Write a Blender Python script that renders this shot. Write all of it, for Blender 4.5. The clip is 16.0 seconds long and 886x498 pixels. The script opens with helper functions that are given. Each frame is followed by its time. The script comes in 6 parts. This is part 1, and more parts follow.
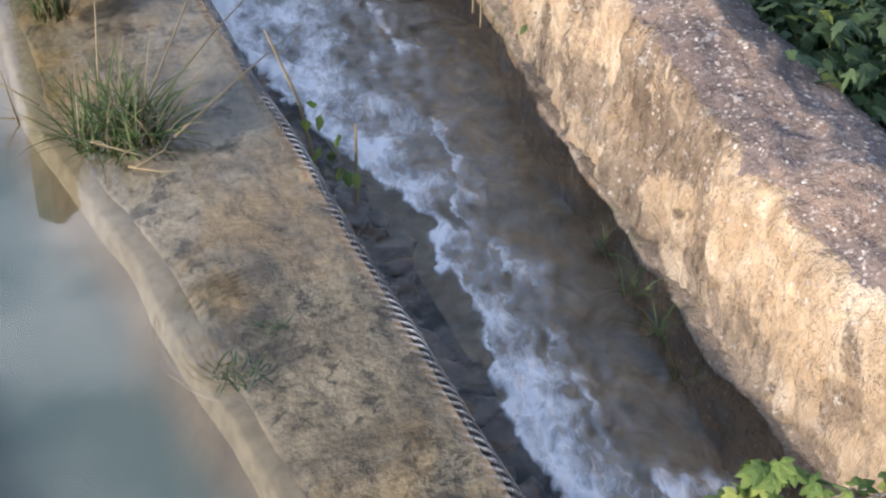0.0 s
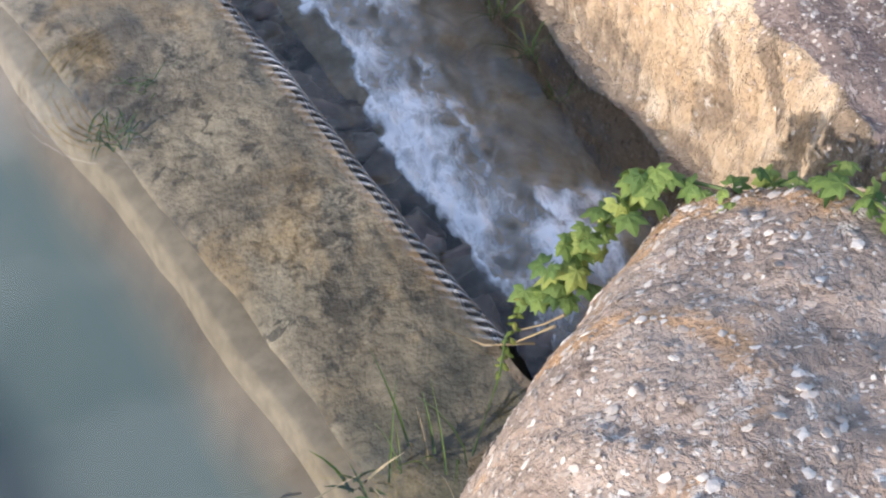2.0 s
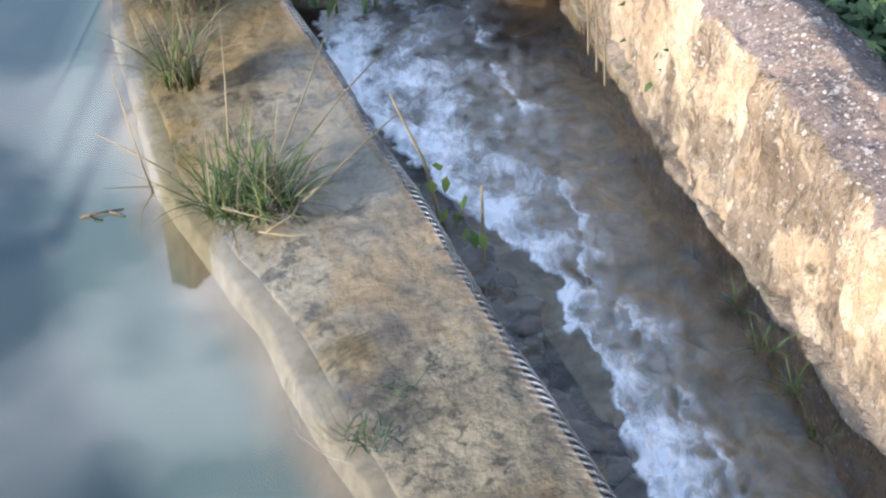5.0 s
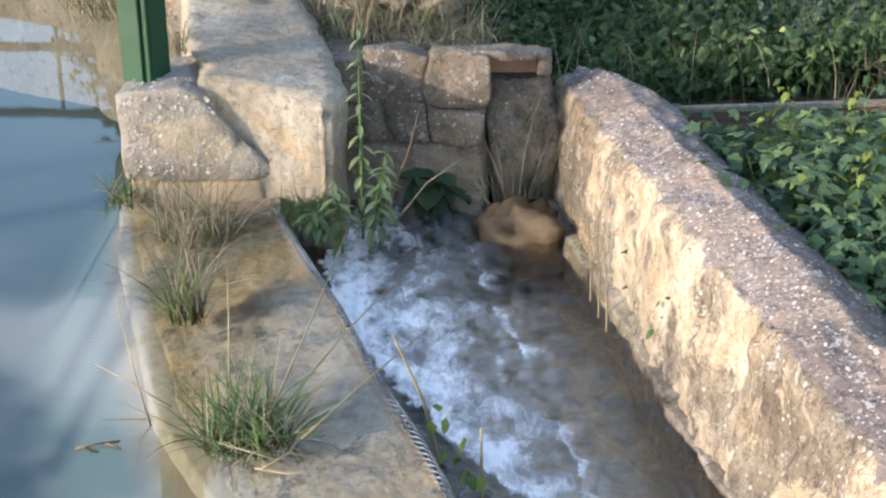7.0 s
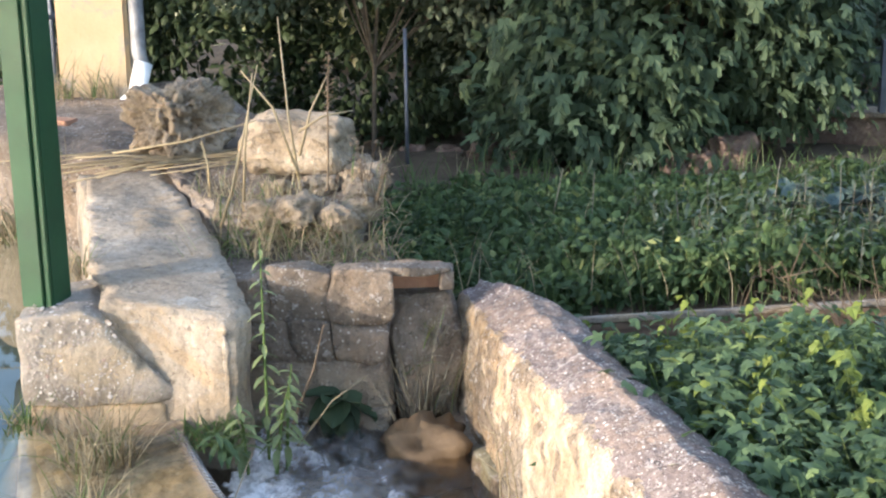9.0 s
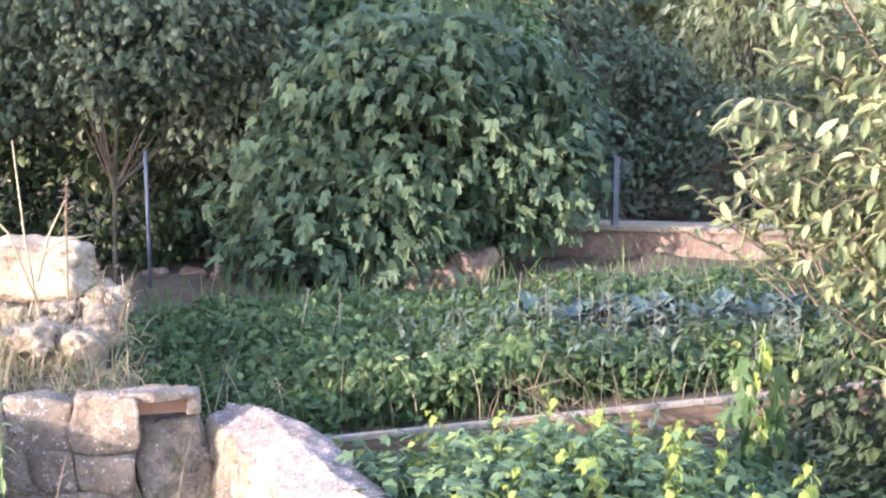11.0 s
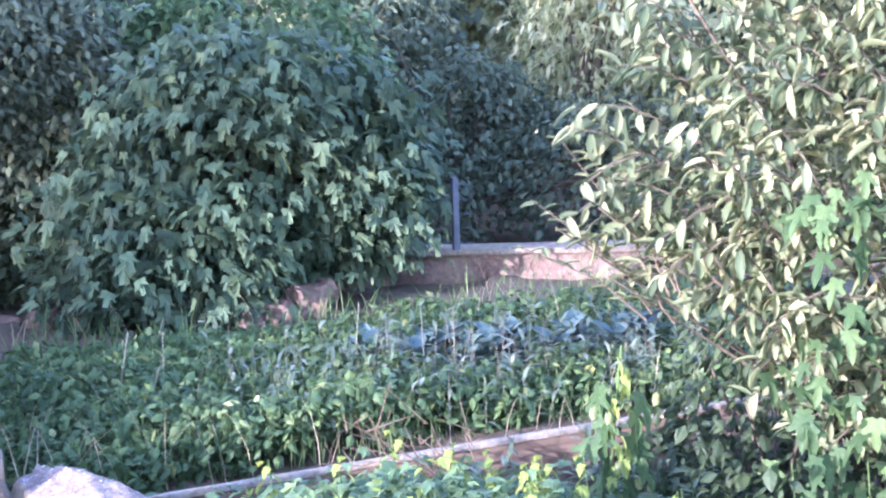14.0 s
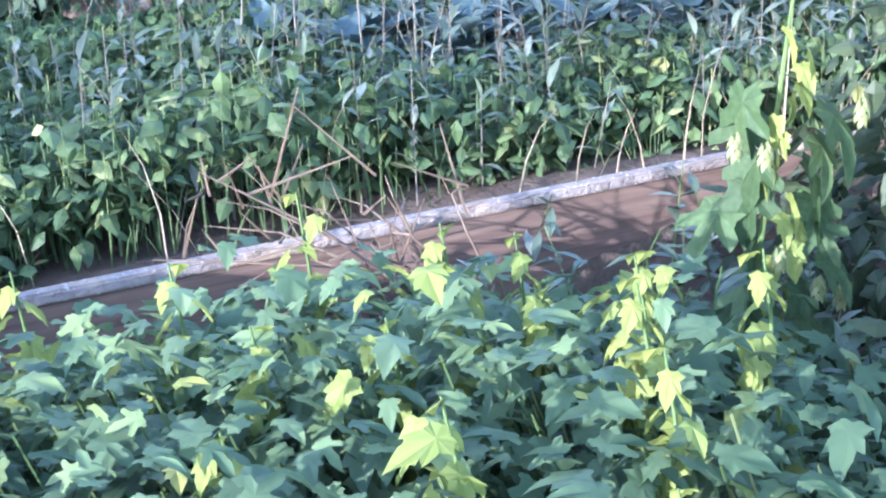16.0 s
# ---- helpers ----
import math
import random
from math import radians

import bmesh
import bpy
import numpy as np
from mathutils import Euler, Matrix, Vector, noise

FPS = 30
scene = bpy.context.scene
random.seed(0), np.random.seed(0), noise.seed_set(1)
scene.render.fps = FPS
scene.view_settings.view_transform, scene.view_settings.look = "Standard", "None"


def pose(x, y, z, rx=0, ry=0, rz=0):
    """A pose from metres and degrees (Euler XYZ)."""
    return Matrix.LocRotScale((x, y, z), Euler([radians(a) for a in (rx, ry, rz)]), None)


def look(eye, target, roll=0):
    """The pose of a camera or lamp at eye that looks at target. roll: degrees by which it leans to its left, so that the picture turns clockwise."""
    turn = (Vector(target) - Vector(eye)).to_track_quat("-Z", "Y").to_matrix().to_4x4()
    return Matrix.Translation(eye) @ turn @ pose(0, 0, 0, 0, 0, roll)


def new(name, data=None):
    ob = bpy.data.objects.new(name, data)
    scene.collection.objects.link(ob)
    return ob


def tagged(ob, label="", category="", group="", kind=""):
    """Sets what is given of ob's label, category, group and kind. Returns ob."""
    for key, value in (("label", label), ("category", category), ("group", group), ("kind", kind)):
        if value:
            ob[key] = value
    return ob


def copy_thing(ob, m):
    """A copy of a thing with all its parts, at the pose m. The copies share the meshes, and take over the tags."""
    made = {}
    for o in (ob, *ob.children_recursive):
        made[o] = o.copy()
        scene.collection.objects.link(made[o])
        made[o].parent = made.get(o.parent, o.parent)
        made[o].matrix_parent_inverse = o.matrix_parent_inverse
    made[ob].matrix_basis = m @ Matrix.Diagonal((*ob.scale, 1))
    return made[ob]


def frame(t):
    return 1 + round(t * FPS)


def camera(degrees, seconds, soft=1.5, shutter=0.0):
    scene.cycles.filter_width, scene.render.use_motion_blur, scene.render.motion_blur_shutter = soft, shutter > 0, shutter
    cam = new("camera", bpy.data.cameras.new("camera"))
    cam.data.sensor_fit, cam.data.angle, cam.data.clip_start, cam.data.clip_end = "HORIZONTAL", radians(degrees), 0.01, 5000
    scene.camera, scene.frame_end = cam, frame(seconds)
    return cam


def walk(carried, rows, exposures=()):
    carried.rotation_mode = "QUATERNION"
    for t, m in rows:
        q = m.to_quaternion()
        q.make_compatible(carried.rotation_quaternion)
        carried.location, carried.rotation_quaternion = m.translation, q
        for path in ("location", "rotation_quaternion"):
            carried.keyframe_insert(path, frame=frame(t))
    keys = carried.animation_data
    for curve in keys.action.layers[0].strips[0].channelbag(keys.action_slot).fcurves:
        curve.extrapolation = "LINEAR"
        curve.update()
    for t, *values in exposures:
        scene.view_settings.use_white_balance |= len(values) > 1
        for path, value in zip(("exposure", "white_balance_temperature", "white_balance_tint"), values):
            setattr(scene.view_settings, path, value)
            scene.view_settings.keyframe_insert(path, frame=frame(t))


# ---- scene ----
cam = camera(32.0, 16.0, soft=2.2)
PATH = [
    (0, (0.000, 0.000, 1.900), (0.294, 3.278, -0.373), 1.81),
    (0.5, (0.000, 0.000, 1.900), (0.440, 3.133, -0.547), -0.20),
    (1, (0.000, 0.000, 1.900), (0.563, 2.951, -0.741), 1.06),
    (1.5, (0.000, 0.000, 1.900), (0.658, 2.778, -0.902), 1.61),
    (2, (0.000, 0.000, 1.900), (0.558, 2.804, -0.897), 0.19),
    (2.5, (0.000, 0.000, 1.900), (0.392, 2.897, -0.830), -2.07),
    (3, (0.000, 0.000, 1.900), (0.269, 2.985, -0.749), -3.09),
    (3.5, (0.000, 0.000, 1.900), (0.140, 3.077, -0.653), -3.75),
    (4, (0.000, 0.000, 1.900), (0.017, 3.169, -0.541), -3.85),
    (4.5, (0.000, 0.000, 1.900), (-0.021, 3.270, -0.404), -3.37),
    (5, (0.000, 0.000, 1.900), (-0.031, 3.378, -0.242), -2.26),
    (5.2, (0.000, 0.000, 1.900), (-0.030, 3.416, -0.181), -2.11),
    (7.3, (0.000, 0.000, 1.900), (-0.021, 3.710, 0.405), -0.39),
    (7.5, (0.000, 0.000, 1.900), (-0.006, 3.737, 0.473), -0.67),
    (8, (0.000, 0.000, 1.900), (0.024, 3.783, 0.601), -1.53),
    (8.5, (0.000, 0.000, 1.900), (0.095, 3.822, 0.723), -1.31),
    (9, (0.000, 0.000, 1.900), (0.235, 3.847, 0.830), -0.82),
    (9.5, (0.000, 0.000, 1.900), (0.394, 3.857, 0.915), -0.42),
    (10, (0.000, 0.000, 1.900), (0.583, 3.850, 0.983), -0.35),
    (10.2, (0.000, 0.000, 1.900), (0.657, 3.845, 1.013), -0.62),
    (12.3, (0.000, 0.000, 1.900), (1.238, 3.762, 1.340), -1.42),
    (12.5, (0.000, 0.000, 1.900), (1.258, 3.759, 1.363), -2.58),
    (13, (0.000, 0.000, 1.900), (1.280, 3.753, 1.376), -1.38),
    (13.5, (0.000, 0.000, 1.900), (1.293, 3.728, 1.242), -1.75),
    (14, (0.160, 0.425, 1.802), (1.446, 4.146, 1.098), -1.85),
    (14.5, (0.445, 1.235, 1.630), (1.712, 4.954, 0.876), -2.51),
    (15, (0.680, 1.870, 1.500), (1.980, 5.545, 0.615), -3.15),
    (15.5, (0.850, 2.450, 1.320), (2.150, 6.050, 0.150), -3.60),
    (16, (0.960, 2.930, 1.060), (2.315, 6.405, -0.320), -2.40),
]
walk(cam, [(t, look(e, g, r)) for t, e, g, r in PATH],
     exposures=[(0, 1.15, 5950, 16), (2.0, 1.3, 5900, 16), (3.5, 1.48, 5800, 13), (5.2, 1.63, 5750, 12), (7.3, 1.63, 5750, 10), (8.6, 1.83, 5850, 12), (9.5, 2.03, 6000, 14), (10.2, 2.43, 6000, 18), (12.3, 3.58, 5200, 33), (13.2, 3.43, 5100, 33), (14.5, 3.13, 4700, 33), (15.2, 3.08, 4600, 32), (16, 3.03, 4750, 26)])

# ---- light ----
SUN_EL, SUN_AZ = 12.5, 243.0   # azimuth clockwise from +y
world = bpy.data.worlds.new("sky")
scene.world = world
world.use_nodes = True
wn, wl = world.node_tree.nodes, world.node_tree.links
sky = wn.new("ShaderNodeTexSky")
sky.sky_type = "NISHITA"
sky.sun_disc = False
sky.sun_elevation, sky.sun_rotation = radians(SUN_EL), radians(SUN_AZ)
wcoord = wn.new("ShaderNodeTexCoord")
wmap = wn.new("ShaderNodeMapping")
wmap.inputs["Scale"].default_value = (1.0, 1.0, 2.6)
wmap.inputs["Location"].default_value = (0.42, 0.15, 0.3)
wl.new(wcoord.outputs["Generated"], wmap.inputs["Vector"])
wnoise = wn.new("ShaderNodeTexNoise")
wnoise.inputs["Scale"].default_value = 4.2
wnoise.inputs["Detail"].default_value = 8.0
wl.new(wmap.outputs["Vector"], wnoise.inputs["Vector"])
wramp = wn.new("ShaderNodeValToRGB")
wramp.color_ramp.elements[0].position, wramp.color_ramp.elements[1].position = 0.49, 0.6
wl.new(wnoise.outputs["Fac"], wramp.inputs["Fac"])
wsep = wn.new("ShaderNodeSeparateXYZ")
wl.new(wcoord.outputs["Generated"], wsep.inputs[0])
wlow = wn.new("ShaderNodeMapRange")
wlow.inputs["From Min"].default_value, wlow.inputs["From Max"].default_value = 0.56, 0.67
wlow.inputs["To Min"].default_value, wlow.inputs["To Max"].default_value = 0.75, 0.15
wl.new(wsep.outputs["Z"], wlow.inputs["Value"])
wfac = wn.new("ShaderNodeMath")
wfac.operation = "MULTIPLY"
wrise = wn.new("ShaderNodeMapRange")
wrise.inputs["From Min"].default_value, wrise.inputs["From Max"].default_value = 0.33, 0.48
wl.new(wsep.outputs["Z"], wrise.inputs["Value"])
wband = wn.new("ShaderNodeMath")
wband.operation = "MULTIPLY"
wl.new(wlow.outputs["Result"], wband.inputs[0])
wl.new(wrise.outputs["Result"], wband.inputs[1])
wl.new(wband.outputs[0], wfac.inputs[0])
wmix = wn.new("ShaderNodeMixRGB")
wmix.inputs["Color2"].default_value = (7.4, 7.4, 7.5, 1)
wl.new(wramp.outputs["Color"], wfac.inputs[1])
wl.new(wfac.outputs[0], wmix.inputs["Fac"])
wl.new(sky.outputs["Color"], wmix.inputs["Color1"])
wl.new(wmix.outputs["Color"], wn["Background"].inputs["Color"])
wn["Background"].inputs["Strength"].default_value = 0.15
sun = new("sun", bpy.data.lights.new("sun", "SUN"))
sun.data.energy, sun.data.angle, sun.data.color = 2.35, radians(0.6), (1.0, 0.87, 0.7)
sun_from = Vector((math.sin(radians(SUN_AZ)) * math.cos(radians(SUN_EL)),
                   math.cos(radians(SUN_AZ)) * math.cos(radians(SUN_EL)), math.sin(radians(SUN_EL))))
sun.matrix_world = look(sun_from * 40, (0, 0, 0))


# ---- materials ----
class Nodes:
    """A small builder of node materials."""

    def __init__(self, name, rough=0.85, metal=0.0, spec=0.4):
        self.mat = bpy.data.materials.new(name)
        self.mat.use_nodes = True
        self.n, self.l = self.mat.node_tree.nodes, self.mat.node_tree.links
        self.b = self.n["Principled BSDF"]
        self.out = self.n["Material Output"]
        self.b.inputs["Roughness"].default_value = rough
        self.b.inputs["Metallic"].default_value = metal
        self.b.inputs["Specular IOR Level"].default_value = spec
        self.coord = self.n.new("ShaderNodeTexCoord").outputs["Object"]

    def noise(self, scale, detail=4.0, rough=0.6, vec=None, dist=0.0):
        k = self.n.new("ShaderNodeTexNoise")
        k.inputs["Scale"].default_value, k.inputs["Detail"].default_value = scale, detail
        k.inputs["Roughness"].default_value, k.inputs["Distortion"].default_value = rough, dist
        self.l.new(vec or self.coord, k.inputs["Vector"])
        return k.outputs["Fac"]

    def cells(self, scale, feature="F1", out="Distance"):
        k = self.n.new("ShaderNodeTexVoronoi")
        k.feature = feature
        k.inputs["Scale"].default_value = scale
        self.l.new(self.coord, k.inputs["Vector"])
        return k.outputs[out]

    def ramp(self, fac, *stops):
        k = self.n.new("ShaderNodeValToRGB")
        e = k.color_ramp.elements
        while len(e) < len(stops):
            e.new(0.5)
        for el, (p, c) in zip(e, stops):
            el.position = p
            el.color = (*c, 1) if len(c) == 3 else c
        self.l.new(fac, k.inputs["Fac"])
        return k.outputs["Color"]

    def mix(self, fac, a, b, mode="MIX"):
        k = self.n.new("ShaderNodeMixRGB")
        k.blend_type = mode
        for s, v in (("Fac", fac), ("Color1", a), ("Color2", b)):
            if isinstance(v, (int, float)):
                k.inputs[s].default_value = v
            elif isinstance(v, tuple):
                k.inputs[s].default_value = (*v, 1)
            else:
                self.l.new(v, k.inputs[s])
        return k.outputs["Color"]

    def stretch(self, sx, sy, sz):
        k = self.n.new("ShaderNodeMapping")
        k.inputs["Scale"].default_value = (sx, sy, sz)
        self.l.new(self.coord, k.inputs["Vector"])
        return k.outputs["Vector"]

    def attr(self, name):
        k = self.n.new("ShaderNodeAttribute")
        k.attribute_name = name
        return k.outputs["Fac"]

    def island(self):
        return self.n.new("ShaderNodeNewGeometry").outputs["Random Per Island"]

    def each(self):
        return self.n.new("ShaderNodeObjectInfo").outputs["Random"]

    def color(self, c):
        if isinstance(c, tuple):
            self.b.inputs["Base Color"].default_value = (*c, 1)
        else:
            self.l.new(c, self.b.inputs["Base Color"])
        return self

    def rough(self, fac, lo, hi):
        k = self.n.new("ShaderNodeMapRange")
        k.inputs["To Min"].default_value, k.inputs["To Max"].default_value = lo, hi
        self.l.new(fac, k.inputs["Value"])
        self.l.new(k.outputs["Result"], self.b.inputs["Roughness"])
        return self

    def bump(self, fac, strength, distance):
        k = self.n.new("ShaderNodeBump")
        k.inputs["Strength"].default_value, k.inputs["Distance"].default_value = strength, distance
        self.l.new(fac, k.inputs["Height"])
        old = self.b.inputs["Normal"]
        if old.is_linked:
            self.l.new(old.links[0].from_socket, k.inputs["Normal"])
        self.l.new(k.outputs["Normal"], old)
        return self


def leaf_material(name, stops, translucent=0.3, rough=0.5, per_object=False):
    k = Nodes(name, rough=rough, spec=0.2)
    stops = [(p, tuple(0.8 * v + 0.2 * sum(c) / 3 for v in c)) for p, c in stops]
    base = k.ramp(k.each() if per_object else k.island(), *stops)
    base = k.mix(0.22, base, k.ramp(k.noise(9.0, 3), (0.3, (0.03, 0.05, 0.03)), (0.7, (0.2, 0.25, 0.13))))
    base = k.mix(k.ramp(k.noise(1.6, 3), (0.4, (0.35, 0.35, 0.35)), (0.62, (0, 0, 0))), base, tuple(0.6 * v for v in stops[0][1]))
    k.color(base)
    k.bump(k.noise(60.0, 2), 0.3, 0.004)
    t = k.n.new("ShaderNodeBsdfTranslucent")
    k.l.new(base, t.inputs["Color"])
    m = k.n.new("ShaderNodeMixShader")
    m.inputs["Fac"].default_value = translucent
    k.l.new(k.b.outputs[0], m.inputs[1])
    k.l.new(t.outputs[0], m.inputs[2])
    k.l.new(m.outputs[0], k.out.inputs["Surface"])
    return k.mat


def concrete(name, dark, mid, light, patch, grain=55.0, pebble=0.6, wet=None, lumps=0.4, streaks=0.0, flecks=0.0, lichen=0.0):
    """Weathered concrete or stone; pebble is how much fine aggregate shows; wet the height under which it is damp and dark."""
    k = Nodes(name, rough=0.92, spec=0.25)
    c = k.ramp(k.noise(2.6, 6, 0.65), (0.3, dark), (0.52, mid), (0.72, light))
    c = k.mix(k.ramp(k.noise(2.1, 5, 0.65, dist=0.8), (0.54, (0, 0, 0)), (0.6, (0.75, 0.75, 0.75))), c, patch)
    c = k.mix(k.ramp(k.noise(31.0, 5, 0.75), (0.45, (0, 0, 0)), (0.75, (0.6, 0.6, 0.6))), c, tuple(v * 0.45 for v in dark))
    bits = k.ramp(k.cells(grain), (0.2, (1, 1, 1)), (0.36, (0, 0, 0)))
    pick = k.ramp(k.cells(grain, out="Color"), (0.5, (0, 0, 0)), (0.75, (1, 1, 1)))
    area = k.ramp(k.noise(3.3, 4), (0.4, (0.15, 0.15, 0.15)), (0.6, (1, 1, 1)))
    bits = k.mix(1.0, k.mix(1.0, bits, pick, "MULTIPLY"), area, "MULTIPLY")
    bits = k.mix(1.0, bits, (pebble, pebble, pebble), "MULTIPLY")
    c = k.mix(bits, c, (0.68, 0.65, 0.6))
    if wet is not None:
        pos = k.n.new("ShaderNodeSeparateXYZ")
        k.l.new(k.coord, pos.inputs[0])
        add = k.n.new("ShaderNodeMath")
        add.operation = "MULTIPLY_ADD"
        k.l.new(k.noise(6.0, 3), add.inputs[0])
        add.inputs[1].default_value = -0.08
        k.l.new(pos.outputs["Z"], add.inputs[2])
        rng = k.n.new("ShaderNodeMapRange")
        rng.inputs["From Min"].default_value, rng.inputs["From Max"].default_value = wet - 0.05, wet - 0.02
        rng.inputs["To Min"].default_value, rng.inputs["To Max"].default_value = 0.6, 0.0
        k.l.new(add.outputs[0], rng.inputs["Value"])
        c = k.mix(rng.outputs["Result"], c, (0.34, 0.275, 0.2))
    if flecks:
        fl = k.ramp(k.noise(34.0, 4, 0.7, dist=0.5), (0.57, (0, 0, 0)), (0.61, (flecks, flecks, flecks)))
        c = k.mix(k.mix(1.0, fl, k.ramp(k.noise(6.0, 4), (0.42, (0.1, 0.1, 0.1)), (0.6, (1, 1, 1))), "MULTIPLY"), c, (0.6, 0.56, 0.52))
        c = k.mix(k.ramp(k.noise(24.0, 5, 0.75, dist=0.4), (0.58, (0, 0, 0)), (0.63, (0.6, 0.6, 0.6))), c, tuple(v * 0.5 for v in dark))
        k.bump(fl, 0.7, 0.01)
    if streaks:
        s_ = k.noise(30.0, 5, 0.7, vec=k.stretch(1.0, 1.0, 0.3), dist=0.4)
        c = k.mix(k.ramp(s_, (0.32, (0.9, 0.9, 0.9)), (0.46, (0, 0, 0))), c, tuple(v * 0.6 for v in dark))
        coat = k.ramp(k.noise(3.0, 5, 0.66, vec=k.stretch(1.0, 1.0, 0.8), dist=0.5), (0.47, (0, 0, 0)), (0.515, (1, 1, 1)))
        skin = k.ramp(k.noise(7.0, 5, 0.65, dist=0.4), (0.3, (0.36, 0.255, 0.16)), (0.5, (0.52, 0.405, 0.275)), (0.66, (0.7, 0.6, 0.46)), (0.74, (0.8, 0.75, 0.66)))
        c = k.mix(k.mix(1.0, coat, (0.78, 0.78, 0.78), "MULTIPLY"), c, skin)
        k.bump(s_, streaks, 0.03).bump(coat, 0.5, 0.01)
    if lichen:
        spots = k.ramp(k.noise(15.0, 5, 0.7, dist=0.7), (0.6, (0, 0, 0)), (0.635, (lichen, lichen, lichen)))
        spots = k.mix(1.0, spots, k.ramp(k.noise(3.7, 3), (0.4, (0.15, 0.15, 0.15)), (0.58, (1, 1, 1))), "MULTIPLY")
        c = k.mix(spots, c, (0.6, 0.575, 0.54))
    k.color(c)
    k.bump(k.noise(9.0, 6, 0.65), 0.35, 0.025).bump(k.noise(60.0, 3, 0.6), 0.3, 0.006)
    k.bump(bits, 0.5, 0.006).bump(k.noise(22.0, 5, 0.7, dist=0.4), lumps, 0.015)
    return k.mat


M_WALL = concrete("weathered_concrete", (0.14, 0.107, 0.096), (0.215, 0.168, 0.15), (0.3, 0.245, 0.217), (0.31, 0.225, 0.17), 62.0, 1.0, wet=-0.16, lumps=1.0, flecks=0.5, lichen=0.35)
M_MOUND = concrete("pebbled_concrete", (0.2, 0.15, 0.12), (0.33, 0.262, 0.215), (0.44, 0.365, 0.305), (0.47, 0.285, 0.14), 75.0, 0.9, wet=0.0, lumps=1.1, flecks=0.85, lichen=0.85)
M_BLOCK = concrete("cast_concrete", (0.22, 0.175, 0.125), (0.33, 0.275, 0.21), (0.42, 0.365, 0.295), (0.38, 0.28, 0.175), 90.0, 0.3, wet=0.04, lumps=0.8, flecks=0.25, lichen=0.3)
M_RUBBLE = concrete("rubble_masonry", (0.1, 0.08, 0.06), (0.2, 0.16, 0.125), (0.33, 0.275, 0.22), (0.28, 0.21, 0.15), 60.0, 0.5, wet=0.02, lumps=1.1, flecks=0.45)
M_LIME = concrete("limestone", (0.13, 0.095, 0.06), (0.37, 0.295, 0.21), (0.56, 0.475, 0.36), (0.4, 0.3, 0.18), 30.0, 0.15, lumps=1.6, flecks=0.4)
M_FACE = concrete("flaking_render", (0.14, 0.105, 0.076), (0.3, 0.235, 0.17), (0.47, 0.39, 0.3), (0.4, 0.275, 0.155), 50.0, 0.6, wet=-0.19, lumps=1.2, streaks=1.0, flecks=0.8)
M_FOOTING = concrete("ochre_concrete", (0.3, 0.21, 0.12), (0.42, 0.31, 0.18), (0.5, 0.4, 0.26), (0.44, 0.29, 0.14), 70.0, 0.3, wet=0.02)
M_PLINTH = concrete("rough_concrete", (0.22, 0.185, 0.15), (0.31, 0.27, 0.225), (0.4, 0.355, 0.3), (0.42, 0.33, 0.22), 75.0, 0.9, wet=0.04, lumps=0.9)
M_LEDGE = concrete("damp_mortar", (0.15, 0.115, 0.085), (0.27, 0.215, 0.16), (0.4, 0.33, 0.25), (0.22, 0.2, 0.12), 55.0, 0.5, lumps=1.0, flecks=0.3)
k = Nodes("pebble", rough=0.8)
k.color(k.mix(0.3, k.ramp(k.island(), (0.0, (0.18, 0.14, 0.115)), (0.5, (0.29, 0.24, 0.205)), (0.85, (0.48, 0.43, 0.38)), (1.0, (0.7, 0.67, 0.62))), k.ramp(k.noise(90.0, 3), (0.3, (0.25, 0.2, 0.16)), (0.7, (0.7, 0.66, 0.6)))))
M_PEBBLE = k.mat
k = Nodes("yellow_plaster", rough=0.9, spec=0.2)
c = k.ramp(k.noise(1.6, 5, 0.6), (0.35, (0.47, 0.345, 0.2)), (0.65, (0.56, 0.43, 0.275)))
c = k.mix(k.ramp(k.noise(3.0, 6, 0.7, dist=0.5), (0.5, (0, 0, 0)), (0.57, (0.9, 0.9, 0.9))), c, (0.34, 0.3, 0.25))
k.color(c).bump(k.noise(14.0, 5, 0.7), 0.4, 0.015)
M_PLASTER = k.mat
k = Nodes("zinc", rough=0.6, metal=0.3)
k.color(k.ramp(k.noise(7.0, 5, 0.7), (0.35, (0.11, 0.11, 0.12)), (0.65, (0.3, 0.3, 0.3))))
M_ZINC = k.mat
k = Nodes("white_plastic", rough=0.45)
k.color(k.ramp(k.noise(12.0, 4), (0.3, (0.7, 0.69, 0.66)), (0.7, (0.82, 0.81, 0.78))))
M_WHITE = k.mat
k = Nodes("terracotta", rough=0.85)
k.color(k.ramp(k.noise(9.0, 5), (0.3, (0.25, 0.13, 0.08)), (0.7, (0.46, 0.26, 0.17)))).bump(k.noise(30.0, 4), 0.4, 0.008)
M_TERRA = k.mat
k = Nodes("ochre_stone", rough=0.7)
k.color(k.ramp(k.noise(7.0, 5), (0.3, (0.11, 0.07, 0.035)), (0.7, (0.23, 0.15, 0.08)))).bump(k.noise(30.0, 4), 0.4, 0.01)
M_OCHRE = k.mat
k = Nodes("old_board", rough=0.85)
k.color(k.ramp(k.noise(5.0, 5, 0.6, vec=k.stretch(0.4, 6, 8)), (0.3, (0.1, 0.065, 0.045)), (0.7, (0.22, 0.155, 0.11)))).bump(k.noise(30.0, 4, 0.6, vec=k.stretch(0.4, 6, 8)), 0.4, 0.006)
M_BOARD = k.mat
k = Nodes("grey_steel", rough=0.55, metal=0.4)
